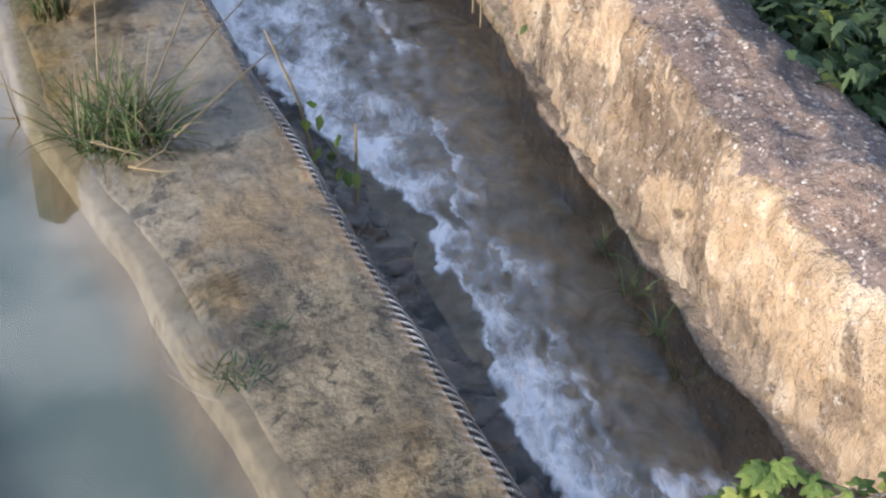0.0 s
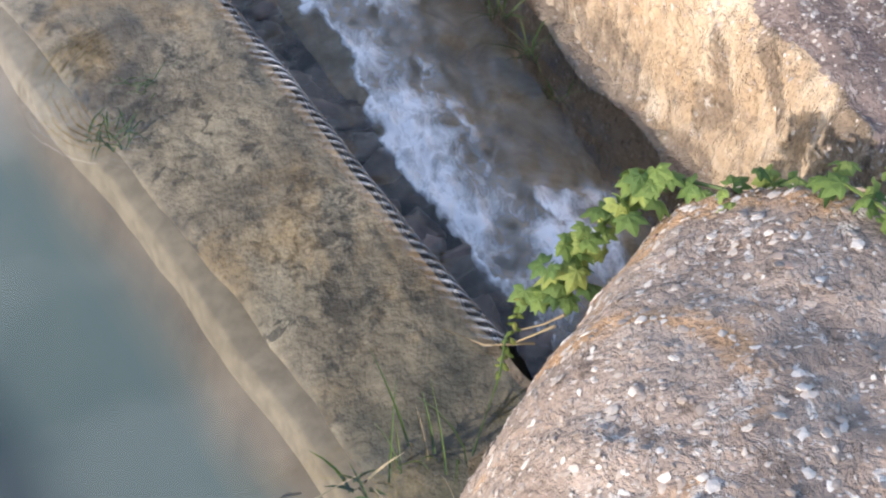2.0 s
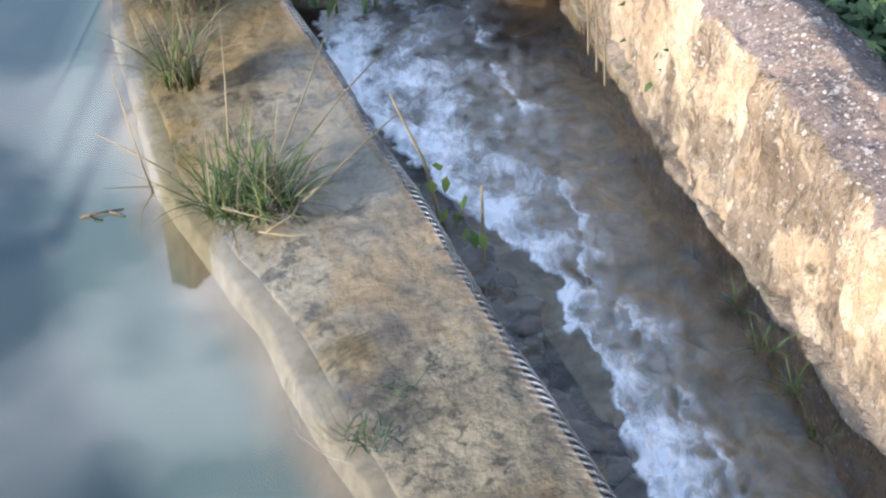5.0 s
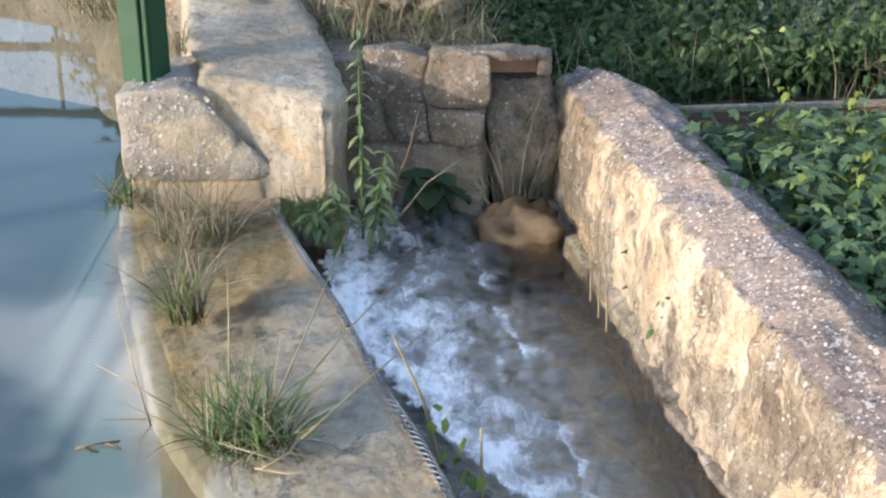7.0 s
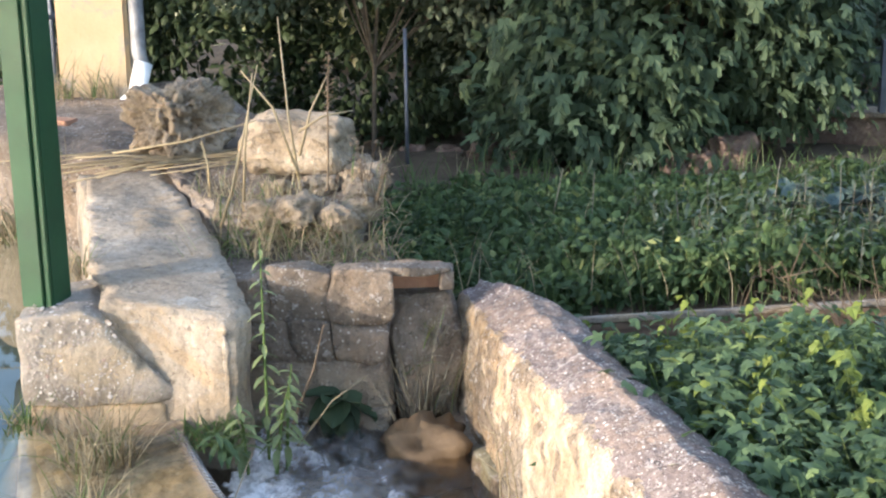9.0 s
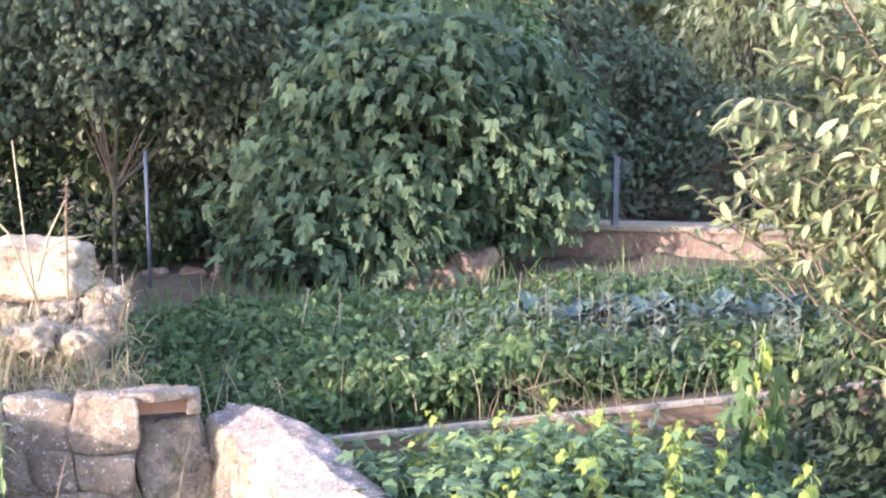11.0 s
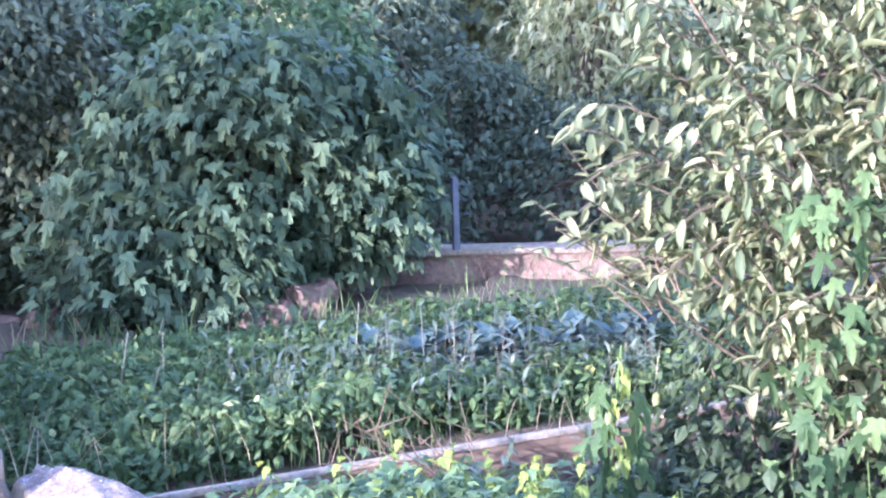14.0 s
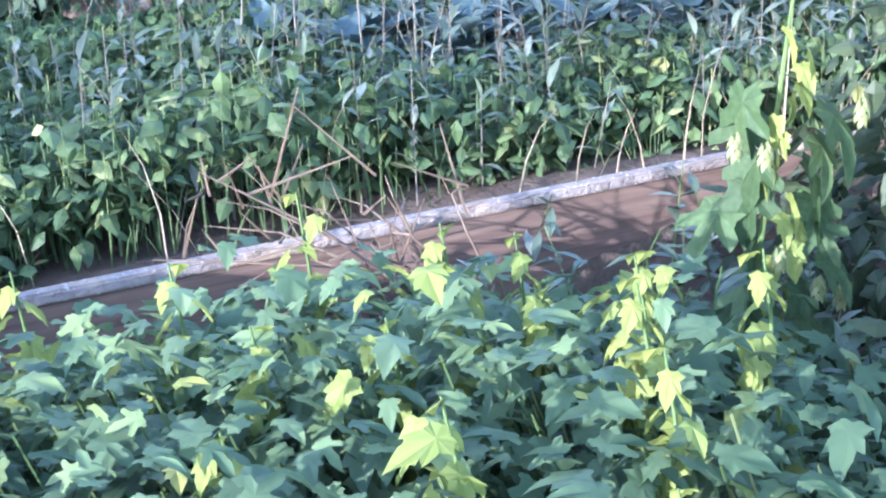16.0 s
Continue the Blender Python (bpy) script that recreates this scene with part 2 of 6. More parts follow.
k.color(k.ramp(k.noise(8.0, 4), (0.3, (0.08, 0.09, 0.11)), (0.7, (0.14, 0.15, 0.18))))
M_STEEL = k.mat

k = Nodes("soil", rough=0.95)
k.color(k.ramp(k.noise(4.0, 6, 0.7), (0.3, (0.05, 0.037, 0.025)), (0.55, (0.1, 0.075, 0.05)), (0.8, (0.16, 0.125, 0.085))))
k.bump(k.noise(18.0, 5, 0.7), 0.7, 0.03)
M_SOIL = k.mat

k = Nodes("green_paint", rough=0.5, spec=0.35)
c = k.ramp(k.noise(5.0, 5, 0.6), (0.3, (0.009, 0.04, 0.016)), (0.7, (0.015, 0.066, 0.024)))
c = k.mix(k.ramp(k.noise(23.0, 5, 0.7), (0.66, (0, 0, 0)), (0.74, (0.7, 0.7, 0.7))), c, (0.1, 0.09, 0.06))
k.color(c).bump(k.noise(45.0, 3), 0.15, 0.003)
k.rough(k.noise(9.0, 4), 0.35, 0.65)
M_GREEN = k.mat

k = Nodes("wet_sill", rough=0.75, spec=0.3)
c = k.ramp(k.noise(4.0, 8, 0.7, dist=0.3), (0.36, (0.1, 0.082, 0.062)), (0.47, (0.26, 0.21, 0.155)), (0.56, (0.37, 0.302, 0.225)), (0.7, (0.5, 0.425, 0.33)))
c = k.mix(k.ramp(k.noise(11.0, 7, 0.74, dist=0.3), (0.54, (0, 0, 0)), (0.59, (0.85, 0.85, 0.85))), c, (0.075, 0.062, 0.048))
c = k.mix(k.ramp(k.noise(2.6, 6, 0.7), (0.58, (0, 0, 0)), (0.68, (0.35, 0.35, 0.35))), c, (0.1, 0.085, 0.07))
c = k.mix(k.ramp(k.noise(2.3, 6, 0.7, dist=0.4), (0.48, (0, 0, 0)), (0.6, (0.55, 0.55, 0.55))), c, (0.47, 0.3, 0.125))
c = k.mix(k.ramp(k.noise(45.0, 6, 0.75), (0.48, (0, 0, 0)), (0.7, (0.65, 0.65, 0.65))), c, (0.12, 0.09, 0.06))
c = k.mix(k.ramp(k.noise(30.0, 4, 0.7), (0.62, (0, 0, 0)), (0.72, (0.5, 0.5, 0.5))), c, (0.55, 0.46, 0.33))
# grows darker towards the abutment (small y), broken up by noise
place = k.n.new("ShaderNodeSeparateXYZ")
k.l.new(k.coord, place.inputs[0])
abutment_end = k.n.new("ShaderNodeMapRange")
abutment_end.inputs["From Min"].default_value, abutment_end.inputs["From Max"].default_value = 2.05, 1.45
k.l.new(place.outputs["Y"], abutment_end.inputs["Value"])
dark_end = k.mix(1.0, abutment_end.outputs["Result"], k.ramp(k.noise(7.0, 6, 0.7, dist=0.4), (0.4, (0.1, 0.1, 0.1)), (0.58, (0.8, 0.8, 0.8))), "MULTIPLY")
c = k.mix(dark_end, c, (0.1, 0.092, 0.066))
k.color(c).bump(k.noise(20.0, 5, 0.7), 0.6, 0.025)
M_SILL = k.mat

k = Nodes("channel_floor", rough=0.9)
c = k.ramp(k.noise(7.0, 8, 0.75, dist=0.8), (0.32, (0.14, 0.115, 0.08)), (0.46, (0.36, 0.295, 0.2)), (0.58, (0.56, 0.465, 0.32)), (0.72, (0.78, 0.68, 0.52)))
k.color(k.mix(k.ramp(k.noise(1.9, 5, 0.65, dist=0.5), (0.45, (0, 0, 0)), (0.62, (0.5, 0.5, 0.5))), c, (0.27, 0.235, 0.15)))
M_CHBED = k.mat
# near-black with a few brown patches, to darken the strip under the fall
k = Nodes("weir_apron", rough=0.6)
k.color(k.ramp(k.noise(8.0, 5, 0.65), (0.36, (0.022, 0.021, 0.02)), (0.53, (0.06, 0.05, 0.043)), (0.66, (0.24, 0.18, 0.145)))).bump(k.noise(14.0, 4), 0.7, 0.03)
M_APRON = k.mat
k = Nodes("wet_stone", rough=0.35, spec=0.5)
k.color(k.mix(0.5, k.ramp(k.each(), (0.0, (0.05, 0.042, 0.036)), (0.6, (0.14, 0.1, 0.08)), (1.0, (0.32, 0.24, 0.2))), k.ramp(k.noise(30.0, 4), (0.3, (0.05, 0.04, 0.035)), (0.7, (0.28, 0.22, 0.18)))))
M_WETSTONE = k.mat
k = Nodes("silt", rough=0.95)
deep = k.ramp(k.noise(0.7, 5), (0.35, (0.075, 0.106, 0.108)), (0.65, (0.098, 0.128, 0.126)))
shore = k.ramp(k.noise(5.0, 6, 0.65), (0.3, (0.14, 0.105, 0.07)), (0.7, (0.26, 0.2, 0.14)))
k.color(k.mix(k.attr("shore"), deep, shore))
M_SILT = k.mat
k = Nodes("sill_edge_silt", rough=0.9)
k.color(k.mix(0.6, k.ramp(k.noise(3.0, 5, 0.65), (0.35, (0.25, 0.195, 0.13)), (0.65, (0.38, 0.305, 0.215))), k.ramp(k.noise(25.0, 4, 0.6), (0.35, (0.25, 0.195, 0.13)), (0.65, (0.42, 0.34, 0.24)))))
M_LIPSILT = k.mat


def water_material(name, tint, bump_scale, bump, vec=(1, 1, 1), foam_glint=False, ior=1.4, plain=False, shallow=None):
    """shallow: the lower index of ruffled shallow water, where the attribute of that name is 1; it also gets a fan of ripples."""
    k = Nodes(name, rough=0.03, spec=0.5)
    k.n.remove(k.b)
    glossy = k.n.new("ShaderNodeBsdfGlossy")
    glossy.inputs["Roughness"].default_value = 0.03
    clear = k.n.new("ShaderNodeBsdfTransparent")
    clear.inputs["Color"].default_value = (*tint, 1)
    fr = k.n.new("ShaderNodeFresnel")
    fr.inputs["IOR"].default_value = ior
    m = k.n.new("ShaderNodeMixShader")
    bp = k.n.new("ShaderNodeBump")
    bp.inputs["Strength"].default_value, bp.inputs["Distance"].default_value = bump, 0.02
    k.l.new(k.noise(bump_scale, 4, 0.55, vec=k.stretch(*vec)), bp.inputs["Height"])
    if shallow:
        idx = k.n.new("ShaderNodeMapRange")
        idx.inputs["To Min"].default_value, idx.inputs["To Max"].default_value = ior, shallow
        k.l.new(k.attr("shallow"), idx.inputs["Value"])
        k.l.new(idx.outputs["Result"], fr.inputs["IOR"])
        dist = k.n.new("ShaderNodeVectorMath")
        dist.operation = "DISTANCE"
        dist.inputs[1].default_value = (-0.06, 2.42, 0.0)
        k.l.new(k.mix(0.03, k.coord, k.noise(9.0, 2)), dist.inputs[0])
        wave = k.n.new("ShaderNodeMath")
        wave.operation = "MULTIPLY"
        wave.inputs[1].default_value = 400.0
        k.l.new(dist.outputs["Value"], wave.inputs[0])
        sine = k.n.new("ShaderNodeMath")
        sine.operation = "SINE"
        k.l.new(wave.outputs[0], sine.inputs[0])
        ring = k.ramp(dist.outputs["Value"], (0.12, (0, 0, 0)), (0.15, (1, 1, 1)), (0.22, (1, 1, 1)), (0.27, (0, 0, 0)))
        fan = k.mix(1.0, k.mix(1.0, sine.outputs[0], ring, "MULTIPLY"), k.attr("fan"), "MULTIPLY")
        rp = k.n.new("ShaderNodeBump")
        rp.inputs["Strength"].default_value, rp.inputs["Distance"].default_value = 1.0, 0.0019
        ruffle = k.mix(1.0, k.mix(1.0, k.noise(34.0, 3, 0.6), k.attr("shallow"), "MULTIPLY"), (0.76, 0.76, 0.76), "MULTIPLY")
        k.l.new(k.mix(1.0, fan, ruffle, "ADD"), rp.inputs["Height"])
        k.l.new(bp.outputs["Normal"], rp.inputs["Normal"])
        bp = rp
    for node in (glossy, fr):
        k.l.new(bp.outputs["Normal"], node.inputs["Normal"])
    k.l.new(fr.outputs[0], m.inputs["Fac"])
    k.l.new(clear.outputs[0], m.inputs[1])
    k.l.new(glossy.outputs[0], m.inputs[2])
    last = m.outputs[0]
    # diffuse white: real froth in the channel, painted highlights on the crest film
    if foam_glint:
        d = k.n.new("ShaderNodeBsdfDiffuse")
        d.inputs["Color"].default_value = (0.87, 0.87, 0.88, 1)
        f = k.n.new("ShaderNodeMixShader")
        streak = k.ramp(k.noise(26.0, 6, 0.75, vec=k.stretch(1.0, 0.42, 1.0), dist=0.6), (0.4, (0, 0, 0)), (0.64, (1, 1, 1)))
        amount = k.mix(1.0, k.attr("foam_glint"), streak, "MULTIPLY")
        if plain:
            amount = k.attr("foam_glint")
        boost = k.mix(1.0, amount, k.ramp(k.attr("foam_glint"), (0.3, (0, 0, 0)), (0.9, (0.8, 0.8, 0.8))), "ADD")
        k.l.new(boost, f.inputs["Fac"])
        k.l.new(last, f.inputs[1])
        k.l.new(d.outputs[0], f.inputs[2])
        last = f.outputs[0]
    k.l.new(last, k.out.inputs["Surface"])
    return k.mat


M_POND = water_material("pond_water", (0.78, 0.86, 0.84), 2.2, 0.03, ior=2.1, shallow=1.5)
M_FILM = water_material("running_water", (0.8, 0.8, 0.74), 24.0, 0.35, (1.0, 2.6, 1.0), foam_glint=True, ior=1.5, plain=True)
M_CHANNEL = water_material("channel_water", (0.94, 0.91, 0.85), 20.0, 1.0, (1.0, 0.55, 1.0), foam_glint=True, ior=1.6)

M_FIG = leaf_material("broad_leaf", ((0.0, (0.03, 0.06, 0.032)), (0.55, (0.062, 0.112, 0.055)), (1.0, (0.15, 0.22, 0.1))))
# near-black green; in the hedge it puts the hollow's shade into the leaf colour
M_DARKLEAF = leaf_material("dark_leaf", ((0.0, (0.023, 0.0403, 0.0138)), (0.6, (0.046, 0.069, 0.023)), (1.0, (0.0805, 0.115, 0.0345))))
M_OLIVE = leaf_material("olive_leaf", ((0.0, (0.055, 0.08, 0.05)), (0.6, (0.12, 0.15, 0.085)), (1.0, (0.24, 0.27, 0.15))), 0.35)
M_HOP = leaf_material("hop_leaf", ((0.0, (0.06, 0.118, 0.05)), (0.6, (0.105, 0.185, 0.068)), (0.88, (0.165, 0.262, 0.08)), (1.0, (0.26, 0.36, 0.095))), 0.3, 0.42)
M_HOPYOUNG = leaf_material("young_hop_leaf", ((0.0, (0.2, 0.29, 0.025)), (0.6, (0.34, 0.4, 0.035)), (1.0, (0.48, 0.47, 0.05))), 0.4)
M_BED = leaf_material("bed_leaf", ((0.0, (0.034, 0.072, 0.022)), (0.6, (0.08, 0.15, 0.036)), (0.93, (0.17, 0.25, 0.055)), (1.0, (0.42, 0.43, 0.1))))
M_WILLOW = leaf_material("lance_leaf", ((0.0, (0.07, 0.105, 0.045)), (0.5, (0.23, 0.265, 0.105)), (1.0, (0.52, 0.5, 0.22))), 0.45)
M_IVY = leaf_material("ivy_leaf", ((0.0, (0.06, 0.125, 0.04)), (0.6, (0.12, 0.22, 0.07)), (1.0, (0.22, 0.33, 0.1))), 0.35)
M_CABBAGE = leaf_material("cabbage_leaf", ((0.0, (0.0474, 0.0945, 0.099)), (1.0, (0.104, 0.166, 0.171))), 0.1)
# sunlight on the far crowns is put into this very pale leaf colour
M_SUNTINT = leaf_material("sun_tinted_leaf", ((0.0, (0.202, 0.228, 0.0759)), (0.5, (0.506, 0.506, 0.202)), (1.0, (0.911, 0.835, 0.455))), 0.45)
M_GRASS = leaf_material("grass_blade", ((0.0, (0.08, 0.16, 0.03)), (0.6, (0.16, 0.26, 0.05)), (1.0, (0.3, 0.34, 0.1))), 0.3)
M_STRAW = leaf_material("dry_straw", ((0.0, (0.3, 0.22, 0.12)), (0.6, (0.45, 0.34, 0.19)), (1.0, (0.56, 0.45, 0.27))), 0.2)
M_CONE = leaf_material("hop_cone", ((0.0, (0.3, 0.36, 0.09)), (1.0, (0.48, 0.5, 0.17))), 0.4)
M_HOPYOUNGER = leaf_material("light_hop_leaf", ((0.0, (0.05, 0.105, 0.026)), (0.6, (0.09, 0.165, 0.04)), (1.0, (0.165, 0.25, 0.06))), 0.4, per_object=True)
M_CREEPER = leaf_material("creeper_leaf", ((0.0, (0.11, 0.22, 0.04)), (0.5, (0.28, 0.42, 0.055)), (1.0, (0.52, 0.6, 0.09))), 0.4, per_object=True)
M_WEED = leaf_material("weed_leaf", ((0.0, (0.08, 0.12, 0.075)), (0.7, (0.16, 0.21, 0.14)), (1.0, (0.34, 0.38, 0.28))), 0.3)
M_MINT = leaf_material("mint_leaf", ((0.0, (0.17, 0.24, 0.085)), (1.0, (0.36, 0.44, 0.17))), 0.3)
M_RUST = leaf_material("rusty_seed", ((0.0, (0.13, 0.075, 0.045)), (1.0, (0.27, 0.165, 0.1))), 0.1)
M_REDSTONE = concrete("reddish_stone", (0.13, 0.08, 0.06), (0.22, 0.155, 0.12), (0.33, 0.25, 0.2), (0.28, 0.2, 0.155), 40.0, 0.2, lumps=1.2)
k = Nodes("single_pebble", rough=0.8)
k.color(k.mix(0.25, k.ramp(k.each(), (0.0, (0.24, 0.14, 0.1)), (0.35, (0.3, 0.245, 0.205)), (0.7, (0.43, 0.38, 0.335)), (1.0, (0.6, 0.56, 0.52))), k.ramp(k.noise(5.0, 3), (0.3, (0.2, 0.16, 0.13)), (0.7, (0.8, 0.77, 0.72)))))
M_PEBBLEONE = k.mat
k = Nodes("hill_foliage", rough=0.9, spec=0.1)
k.color(k.ramp(k.noise(1.8, 8, 0.75), (0.32, (0.012, 0.022, 0.01)), (0.52, (0.045, 0.07, 0.028)), (0.72, (0.13, 0.17, 0.06)))).bump(k.noise(2.5, 8, 0.75), 1.0, 0.5)
M_HILL = k.mat
M_DEAD = leaf_material("dead_reed", ((0.0, (0.16, 0.13, 0.09)), (0.6, (0.26, 0.22, 0.16)), (1.0, (0.36, 0.31, 0.24))), 0.15)
k = Nodes("bark", rough=0.9)
k.color(k.ramp(k.noise(14.0, 5, 0.7), (0.3, (0.06, 0.045, 0.03)), (0.7, (0.17, 0.135, 0.095)))).bump(k.noise(40.0, 4), 0.6, 0.01)
M_BARK = k.mat


# ---- mesh helpers ----
def mesh_object(name, verts, faces, material, parent=None, label="", smooth=False, edges=(), up=False):
    me = bpy.data.meshes.new(name)
    me.from_pydata([tuple(v) for v in verts], list(edges), [tuple(f) for f in faces])
    me.materials.append(material)
    if up and sum(q.normal.z for q in me.polygons) < 0:
        me.flip_normals()
    if smooth:
        me.polygons.foreach_set("use_smooth", [True] * len(me.polygons))
    me.update()
    ob = new(name, me)
    if parent:
        ob.parent = parent
    if label:
        ob["label"] = label
    return ob


def part(name, bm, material, parent, label="", smooth=False):
    """Links a bmesh as one mesh object under a thing or a part."""
    me = bpy.data.meshes.new(name)
    bm.to_mesh(me)
    bm.free()
    me.materials.append(material)
    if smooth:
        me.polygons.foreach_set("use_smooth", [True] * len(me.polygons))
    ob = new(name, me)
    if parent:
        ob.parent = parent
    if label:
        ob["label"] = label
    return ob


def thing(name, place, label, category, group="", kind=""):
    ob = new(name)
    ob.location = place
    return tagged(ob, label, category, group, kind)


def grid(nu, nv, f):
    """Vertices and quads of a sheet f(u, v), u and v from 0 to 1."""
    verts = [f(i / (nu - 1), j / (nv - 1)) for i in range(nu) for j in range(nv)]
    faces = [(i * nv + j, (i + 1) * nv + j, (i + 1) * nv + j + 1, i * nv + j + 1) for i in range(nu - 1) for j in range(nv - 1)]
    return verts, faces


def along(pts, y):
    """x of a polyline given as (y, x) rows."""
    ys = [p[0] for p in pts]
    xs = [p[1] for p in pts]
    if ys[0] > ys[-1]:
        ys, xs = ys[::-1], xs[::-1]
    return float(np.interp(y, ys, xs))


def nz(x, y, z, s, octaves=4):
    return noise.fractal((x * s, y * s, z * s), 1.0, 2.0, octaves)


def rock_mesh(sx, sy, sz, seed, power=3.0, rough=0.12, cuts=3, pits=0.0):
    """A lumpy block with rounded edges, resting on z = 0."""
    bm = bmesh.new()
    bmesh.ops.create_cube(bm, size=2.0)
    bmesh.ops.subdivide_edges(bm, edges=bm.edges[:], cuts=2 ** cuts, use_grid_fill=True)
    for v in bm.verts:
        p = v.co
        r = (abs(p.x) ** power + abs(p.y) ** power + abs(p.z) ** power) ** (1 / power)
        q = p / r
        n = 1 + rough * nz(q.x + seed, q.y, q.z, 1.3, 3) + rough * 0.35 * nz(q.x, q.y + seed, q.z, 5.0, 3)
        n -= pits * max(0.0, nz(q.x, q.y, q.z + seed, 4.5, 2)) * 0.55 + pits * max(0.0, nz(q.x + seed, q.y, q.z, 9.5, 2) - 0.08) * 0.5
        v.co = Vector((q.x * sx / 2 * n, q.y * sy / 2 * n, q.z * sz / 2 * n + sz / 2))
    low = min(v.co.z for v in bm.verts)
    for v in bm.verts:
        v.co.z -= low
    return bm


def tube(pts, radii, sides=6):
    """Vertices and faces of a tapered tube along points."""
    verts, faces = [], []
    for i, p in enumerate(pts):
        p = Vector(p)
        d = (Vector(pts[min(i + 1, len(pts) - 1)]) - Vector(pts[max(i - 1, 0)])).normalized()
        a = d.orthogonal().normalized()
        b = d.cross(a)
        for k_ in range(sides):
            w = 2 * math.pi * k_ / sides
            verts.append(p + (a * math.cos(w) + b * math.sin(w)) * radii[i])
    for i in range(len(pts) - 1):
        for k_ in range(sides):
            faces.append((i * sides + k_, i * sides + (k_ + 1) % sides, (i + 1) * sides + (k_ + 1) % sides, (i + 1) * sides + k_))
    faces.append(tuple(range(sides))[::-1])
    faces.append(tuple((len(pts) - 1) * sides + k_ for k_ in range(sides)))
    return verts, faces


class Heap:
    """Collects many small pieces into one mesh."""

    def __init__(self):
        self.v, self.f, self.n = [], [], 0

    def add(self, verts, faces):
        self.v.extend(tuple(p) for p in verts)
        self.f.extend(tuple(i + self.n for i in q) for q in faces)
        self.n += len(verts)

    def put(self, template, m):
        verts, faces = template
        self.add([m @ Vector(p) for p in verts], faces)

    def done(self, name, material, parent=None, label="", smooth=False):
        return mesh_object(name, self.v, self.f, material, parent, label, smooth)


def lobed(lobes, width, floor, n=18, droop=0.2, sharp=2.0, teeth=0.0):
    """A lobed leaf about 1 long, its stalk at the origin and its tip along +y; lobes are rows of (angle, length)."""
    rim = []
    for i in range(n):
        a = -155 + 310 * i / (n - 1)
        r = max(floor, *(ln * math.exp(-abs((a - c) / width) ** sharp) for c, ln in lobes)) * (1 + teeth * (i % 2 * 2 - 1))
        rim.append((r * math.sin(radians(a)), 0.3 + r * math.cos(radians(a))))
    rim.append((0.0, 0.12))
    verts = [(0, 0.3, 0.0)] + [(x, y, 0.12 * abs(x) - droop * (x * x + (y - 0.3) ** 2) + 0.03 * math.sin(9 * x + 4 * y)) for x, y in rim]
    return verts, [(0, 1 + (i + 1) % (n + 1), 1 + i) for i in range(n + 1)]


L_FIG = lobed([(-112, 0.36), (-46, 0.52), (0, 0.78), (46, 0.52), (112, 0.36)], 24, 0.28, 18, 0.4)
L_HOP = lobed([(-122, 0.36), (-58, 0.56), (0, 0.84), (58, 0.56), (122, 0.36)], 25, 0.27, 39, 0.4, 2.0, 0.05)
L_HEART = lobed([(0, 0.8), (-40, 0.5), (40, 0.5), (-105, 0.38), (105, 0.38)], 36, 0.28, 31, 0.45, 1.6, 0.05)
L_VINE = lobed([(-112, 0.42), (-54, 0.66), (0, 0.84), (54, 0.66), (112, 0.42)], 27, 0.34, 39, 0.45, 2.0, 0.04)
L_OVATE = ([(0, 0, 0), (-0.3, 0.35, -0.03), (0, 0.4, 0.06), (0.3, 0.35, -0.03), (-0.2, 0.7, -0.06), (0.2, 0.7, -0.06), (0, 1, -0.1)],
           [(0, 2, 1), (0, 3, 2), (1, 2, 4), (2, 3, 5), (4, 2, 6), (2, 5, 6)])
L_LANCE = ([(0, 0, 0), (-0.13, 0.3, 0.03), (0, 0.3, 0), (0.13, 0.3, 0.03), (-0.14, 0.6, -0.01), (0, 0.62, -0.05), (0.14, 0.6, -0.01), (0, 1, -0.2)],
           [(0, 2, 1), (0, 3, 2), (1, 2, 5, 4), (2, 3, 6, 5), (4, 5, 7), (5, 6, 7)])


def turned(place, yaw, tilt, roll, s):
    """A pose whose +y points outward along yaw and hangs down by tilt degrees."""
    return Matrix.Translation(place) @ Euler((0, 0, radians(yaw))).to_matrix().to_4x4() @ \
        Euler((radians(-tilt), 0, 0)).to_matrix().to_4x4() @ Euler((0, radians(roll), 0)).to_matrix().to_4x4() @ Matrix.Scale(s, 4)


def joined(*pieces):
    """Several templates, each with a pose, as one."""
    verts, faces = [], []
    for (v_, f_), m_ in pieces:
        n_ = len(verts)
        verts += [tuple(m_ @ Vector(p)) for p in v_]
        faces += [tuple(i + n_ for i in q) for q in f_]
    return verts, faces


L_PALM = joined(*((L_OVATE, turned((0, 0.1, 0), a_, 14, 0, s_)) for a_, s_ in ((0, 0.75), (50, 0.65), (-50, 0.65), (100, 0.48), (-100, 0.48))))
L_BROAD = grid(3, 6, lambda a, b: ((a - 0.5) * 0.33 * math.sin(math.pi * min(1, 0.05 + b * 0.95)) ** 0.75, b, 0.25 * abs(a - 0.5) + 0.1 * b - 0.42 * b * b))
L_CUP = grid(5, 7, lambda a, b: ((a - 0.5) * 0.75 * math.sin(math.pi * min(1, 0.08 + b * 0.94)) ** 0.7, b, 0.5 * (a - 0.5) ** 2 - 0.25 * b * b + 0.02 * math.sin(20 * b + 5 * a)))


def ball(n=1):
    bm_ = bmesh.new()
    bmesh.ops.create_icosphere(bm_, subdivisions=n, radius=1.0)
    out = [tuple(v_.co) for v_ in bm_.verts], [tuple(v_.index for v_ in f_.verts) for f_ in bm_.faces]
    bm_.free()
    return out


